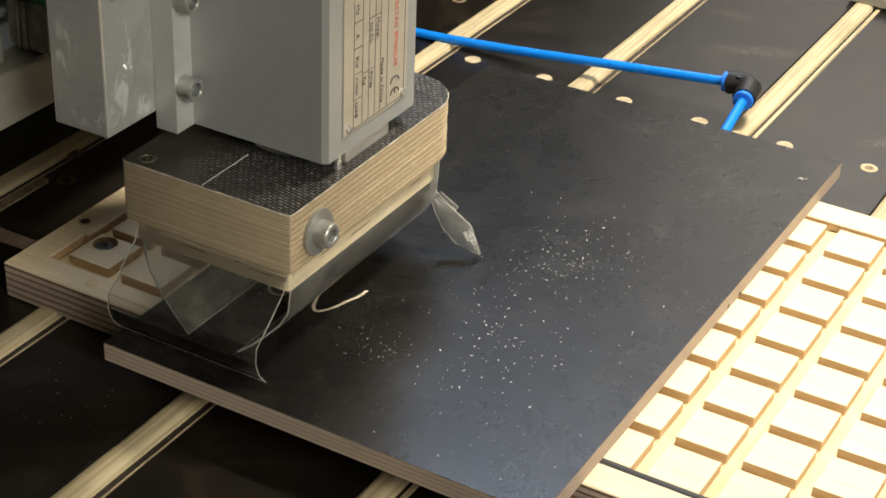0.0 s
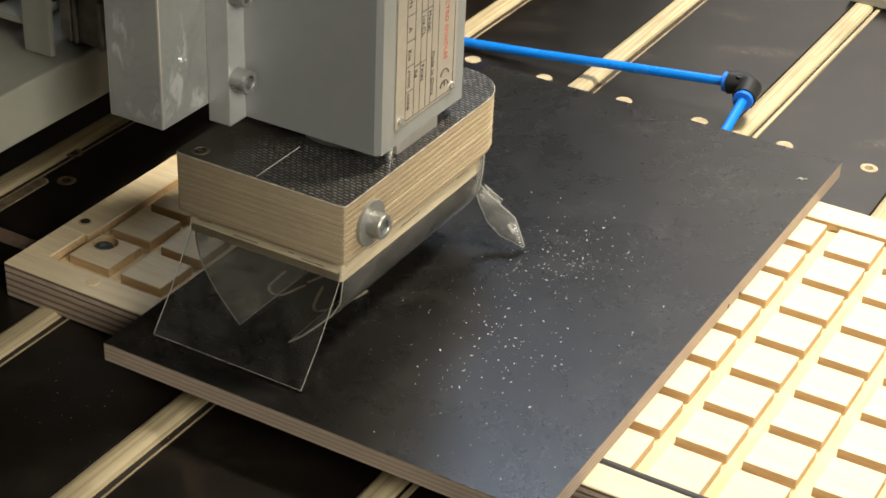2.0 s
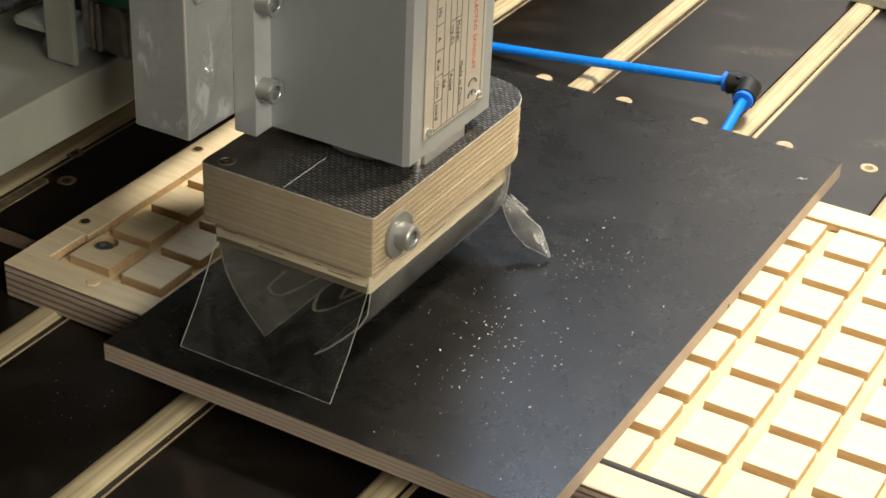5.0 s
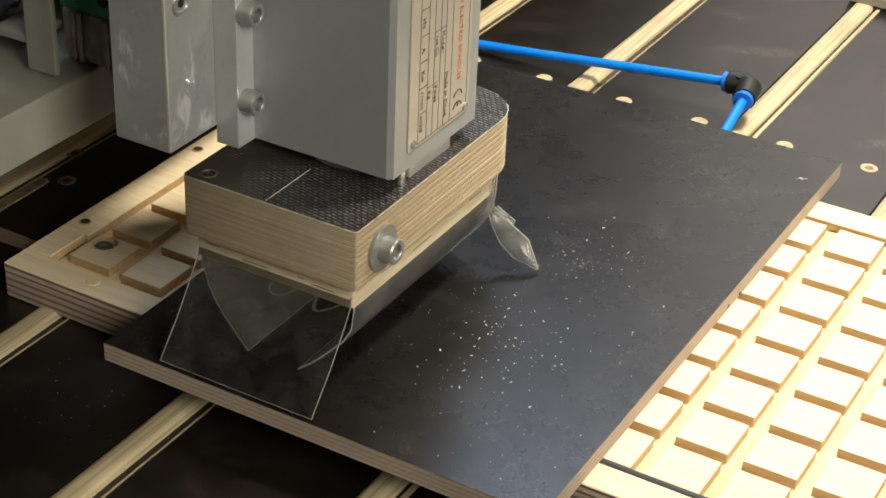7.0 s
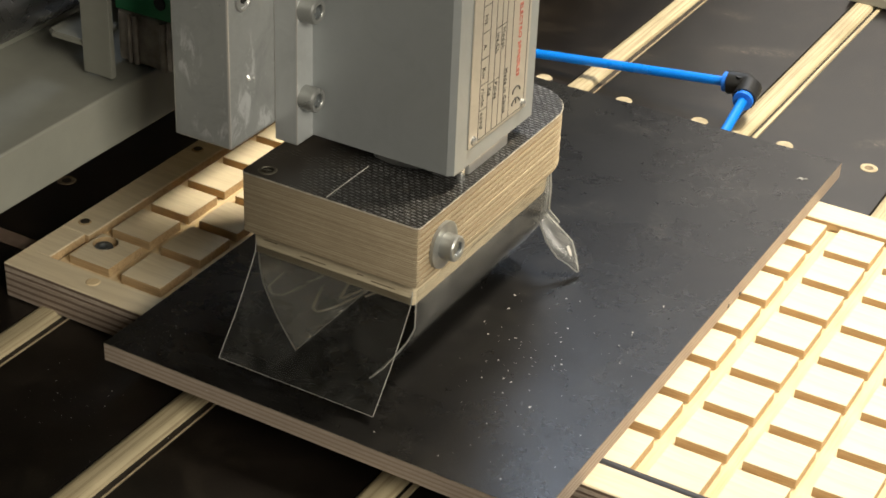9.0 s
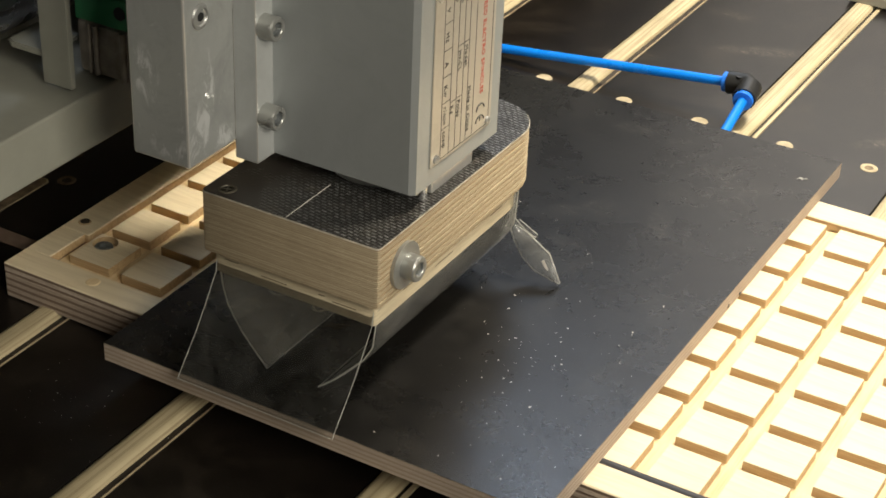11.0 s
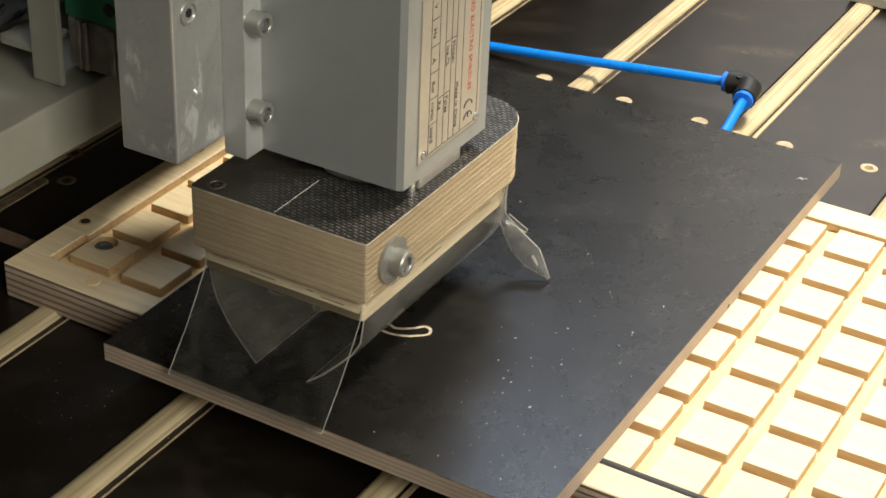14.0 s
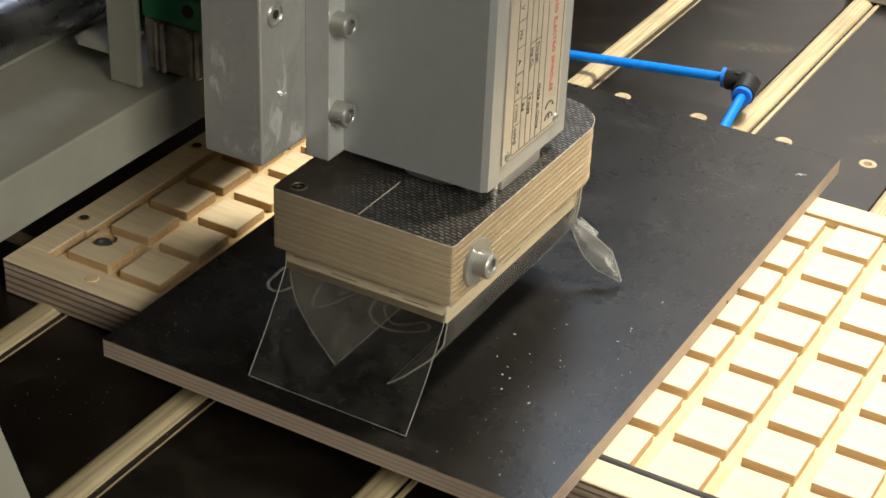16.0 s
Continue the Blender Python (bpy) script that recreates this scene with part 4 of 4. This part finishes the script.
    for lo, hi in (((-2.38, -3.42, 1.95), (-2.30, -3.0, 1.95)), ((-2.36, -3.3, 1.55), (-2.30, -3.08, 1.58)), ((-2.32, -3.22, 1.22), (-2.26, -3.12, 1.28)), ((-2.20, -3.24, 0.98), (-2.06, -3.14, 1.13)),
                   ((-2.03, -3.26, 0.74), (-1.84, -3.16, 1.00)), ((-1.80, -3.26, 0.56), (-1.62, -3.18, 0.87)), ((-1.60, -3.24, 0.50), (-1.50, -3.2, 0.66)), ((-1.42, -3.2, 0.43), (-1.40, -3.2, 0.45))):
        a, b = W(lo[0] - 0.06, lo[1], lo[2]), W(hi[0] - 0.06, hi[1], hi[2])
        leaf.append([a.lerp(b, k) + Vector((0, -0.0015 * math.sin(math.pi * k), 0)) for k in np.linspace(0, 1, 5)])
    back_curtain = smooth(part("back_curtain", sheet(leaf, rim=0.5), [M_PVC_LEAF, M_PVC_EDGE], shoe, "clear plastic strip bent outwards"), 60)
    smooth(part("stuck_chip", sheet([[W(-1.77, -3.27, 0.76), W(-1.735, -3.27, 0.79)], [W(-1.71, -3.278, 0.68), W(-1.68, -3.278, 0.72)], [W(-1.66, -3.275, 0.63), W(-1.645, -3.275, 0.65)]], 0.0003), M_CHIP, back_curtain, "small pale fleck on the plastic"), 60)
    spur = [[W(-2.24, -3.15, 1.30), W(-2.27, -3.18, 1.20)], [W(-2.1, -3.12, 1.20), W(-2.13, -3.15, 1.13)], [W(-1.94, -3.1, 1.10), W(-1.96, -3.12, 1.05)]]
    part("torn_strip", sheet(spur), [M_PVC_LEAF, M_PVC_EDGE], back_curtain, "torn clear plastic sliver")


build_shoe()


# ---- motion ----
def motions():
    # time, x, y, lift, curtain swing
    rows = ((0.0, -1.666, -0.529, -0.087, -16), (0.5, -1.586, -0.297, -0.087, -14), (1.0, -1.528, -0.023, -0.090, -9), (1.5, -1.406, 0.185, -0.089, -2),
            (2.0, -1.202, 0.079, -0.089, -1), (2.5, -1.135, -0.151, -0.092, -1), (3.0, -1.068, -0.402, -0.092, -2), (3.5, -1.000, -0.634, -0.094, -2),
            (4.0, -0.924, -0.431, -0.090, -1), (4.2, -0.89, -0.34, -0.090, 0), (4.7, -0.80, -0.13, -0.090, 0), (5.2, -0.64, 0.08, -0.090, 1), (5.6, -0.50, 0.06, -0.092, 1), (6.0, -0.56, -0.12, -0.094, 0), (6.3, -0.66, -0.26, -0.095, 0), (6.5, -0.689, -0.305, -0.095, 0), (7.0, -0.716, -0.388, -0.096, -1),
            (7.5, -0.707, -0.396, 0.105, 5), (8.0, -0.525, -0.291, 0.105, 5), (8.5, -0.005, 0.003, 0.105, 5), (9.0, 0.0, 0.0, 0.0, 0), (9.2, 0.0, 0.0, -0.045, 0), (9.5, 0.0, 0.0, -0.090, 0), (10.1, -0.17, -0.10, -0.090, 0), (10.5, -0.265, -0.30, -0.090, 0), (10.9, -0.25, -0.55, -0.090, -1),
            (11.3, -0.081, -0.767, -0.092, -2), (11.5, 0.133, -0.847, -0.091, -2), (12.0, 0.446, -0.576, -0.087, -2), (12.5, 0.556, -0.788, -0.087, 0),
            (13.0, 0.193, -1.008, -0.086, 8), (13.5, -0.203, -0.948, -0.087, 6), (14.0, -0.435, -0.590, -0.092, 0), (14.5, -0.418, -0.185, -0.092, 2),
            (15.0, -0.137, 0.144, -0.087, 0), (15.5, 0.263, 0.177, -0.088, 1), (16.0, 0.589, -0.089, -0.088, 0))
    home = {ob: ob.location.copy() for ob in (gantry, carriage, spindle, shoe)}

    def shifted(ob, x, y, z):
        return Matrix.Translation(home[ob] + Vector((x, y, z)) * G)

    walk(gantry, [(t, shifted(gantry, x, 0, 0)) for t, x, y, z, a in rows])
    walk(carriage, [(t, shifted(carriage, x, y, 0)) for t, x, y, z, a in rows])
    walk(spindle, [(t, shifted(spindle, x, y, z)) for t, x, y, z, a in rows])
    walk(shoe, [(t, shifted(shoe, x, y, z)) for t, x, y, z, a in rows])
    hinge = W(-3.5, -7.44, 1.98) - home[shoe]
    swing = [(t, Matrix.Translation(hinge) @ Matrix.Rotation(radians(a), 4, "X") @ Matrix.Translation(-hinge)) for t, x, y, z, a in rows]
    walk(front_curtain, swing)
    # dragged backwards at first, the lower edge of the curtain curls under in three strips
    curl = ((0.0, 1.0), (0.4, 0.95), (0.7, 0.75), (1.0, 0.5), (1.3, 0.28), (1.6, 0.06), (2.0, 0.0), (16.0, 0.0))
    for k, (strip, edge) in enumerate(lower_strips):
        keys = []
        for t, b in curl:
            m = Matrix.Identity(4)
            for (other, q), turn in list(zip(lower_strips, (50, 23, 20)))[:k + 1]:
                q = q - home[shoe]
                m = m @ Matrix.Translation(q) @ Matrix.Rotation(radians(turn * b), 4, "X") @ Matrix.Translation(-q)
            keys.append((t, m))
        walk(strip, keys)
    # the side curtains hang freer while the shoe is lifted
    for piece, edge, turn in side_curtains:
        q = edge - home[shoe]
        walk(piece, [(t, Matrix.Translation(q) @ Matrix.Rotation(radians(turn * k), 4, "Y") @ Matrix.Translation(-q)) for t, k in ((0, 0), (7.0, 0), (7.5, 1), (8.5, 1), (9.0, 0.55), (9.5, 0), (16, 0))])
    pivot = W(-2.40, -3.2, 1.75) - home[shoe]
    droop = ((0.0, 0, 18), (1.5, 0, 22), (7.0, 0, 22), (7.5, 14, 55), (8.5, 14, 55), (9.0, 9, 46), (9.8, 0, 14), (13.5, 0, 5), (14.2, 0, 5), (15.2, 0, 26), (16.0, 0, 26))
    spine = Vector((0.72, 0, -0.69))
    walk(back_curtain, [(t, Matrix.Translation(pivot) @ Matrix.Rotation(radians(a), 4, "Y") @ Matrix.Rotation(radians(-b), 4, spine) @ Matrix.Translation(-pivot)) for t, a, b in droop])
    # the milled strokes come up out of the film where the tool has passed
    flat, sunk = Matrix.Translation((0, 0, 0)), Matrix.Translation((0, 0, -0.0022))
    for s, cut in strokes:
        if cut:
            walk(s, [(0, sunk), (cut - 0.2, sunk), (cut, flat), (16, flat)])
    for o, rise, gone in trails:
        away = Matrix.Translation(Vector((-1.6, -0.7, -0.03)) * G)
        walk(o, [(0, sunk), (rise - 0.2, sunk), (rise, flat), (gone, flat), (gone + 0.4, away), (16, away)])
    # loose chips are drawn in under the shoe
    for o, gone in chips:
        far = Matrix.Translation(Vector((-2.2, -0.8, -0.02)) * G)
        walk(o, [(0, flat), (gone - 0.3, flat), (gone + 0.3, far), (16, far)])


motions()
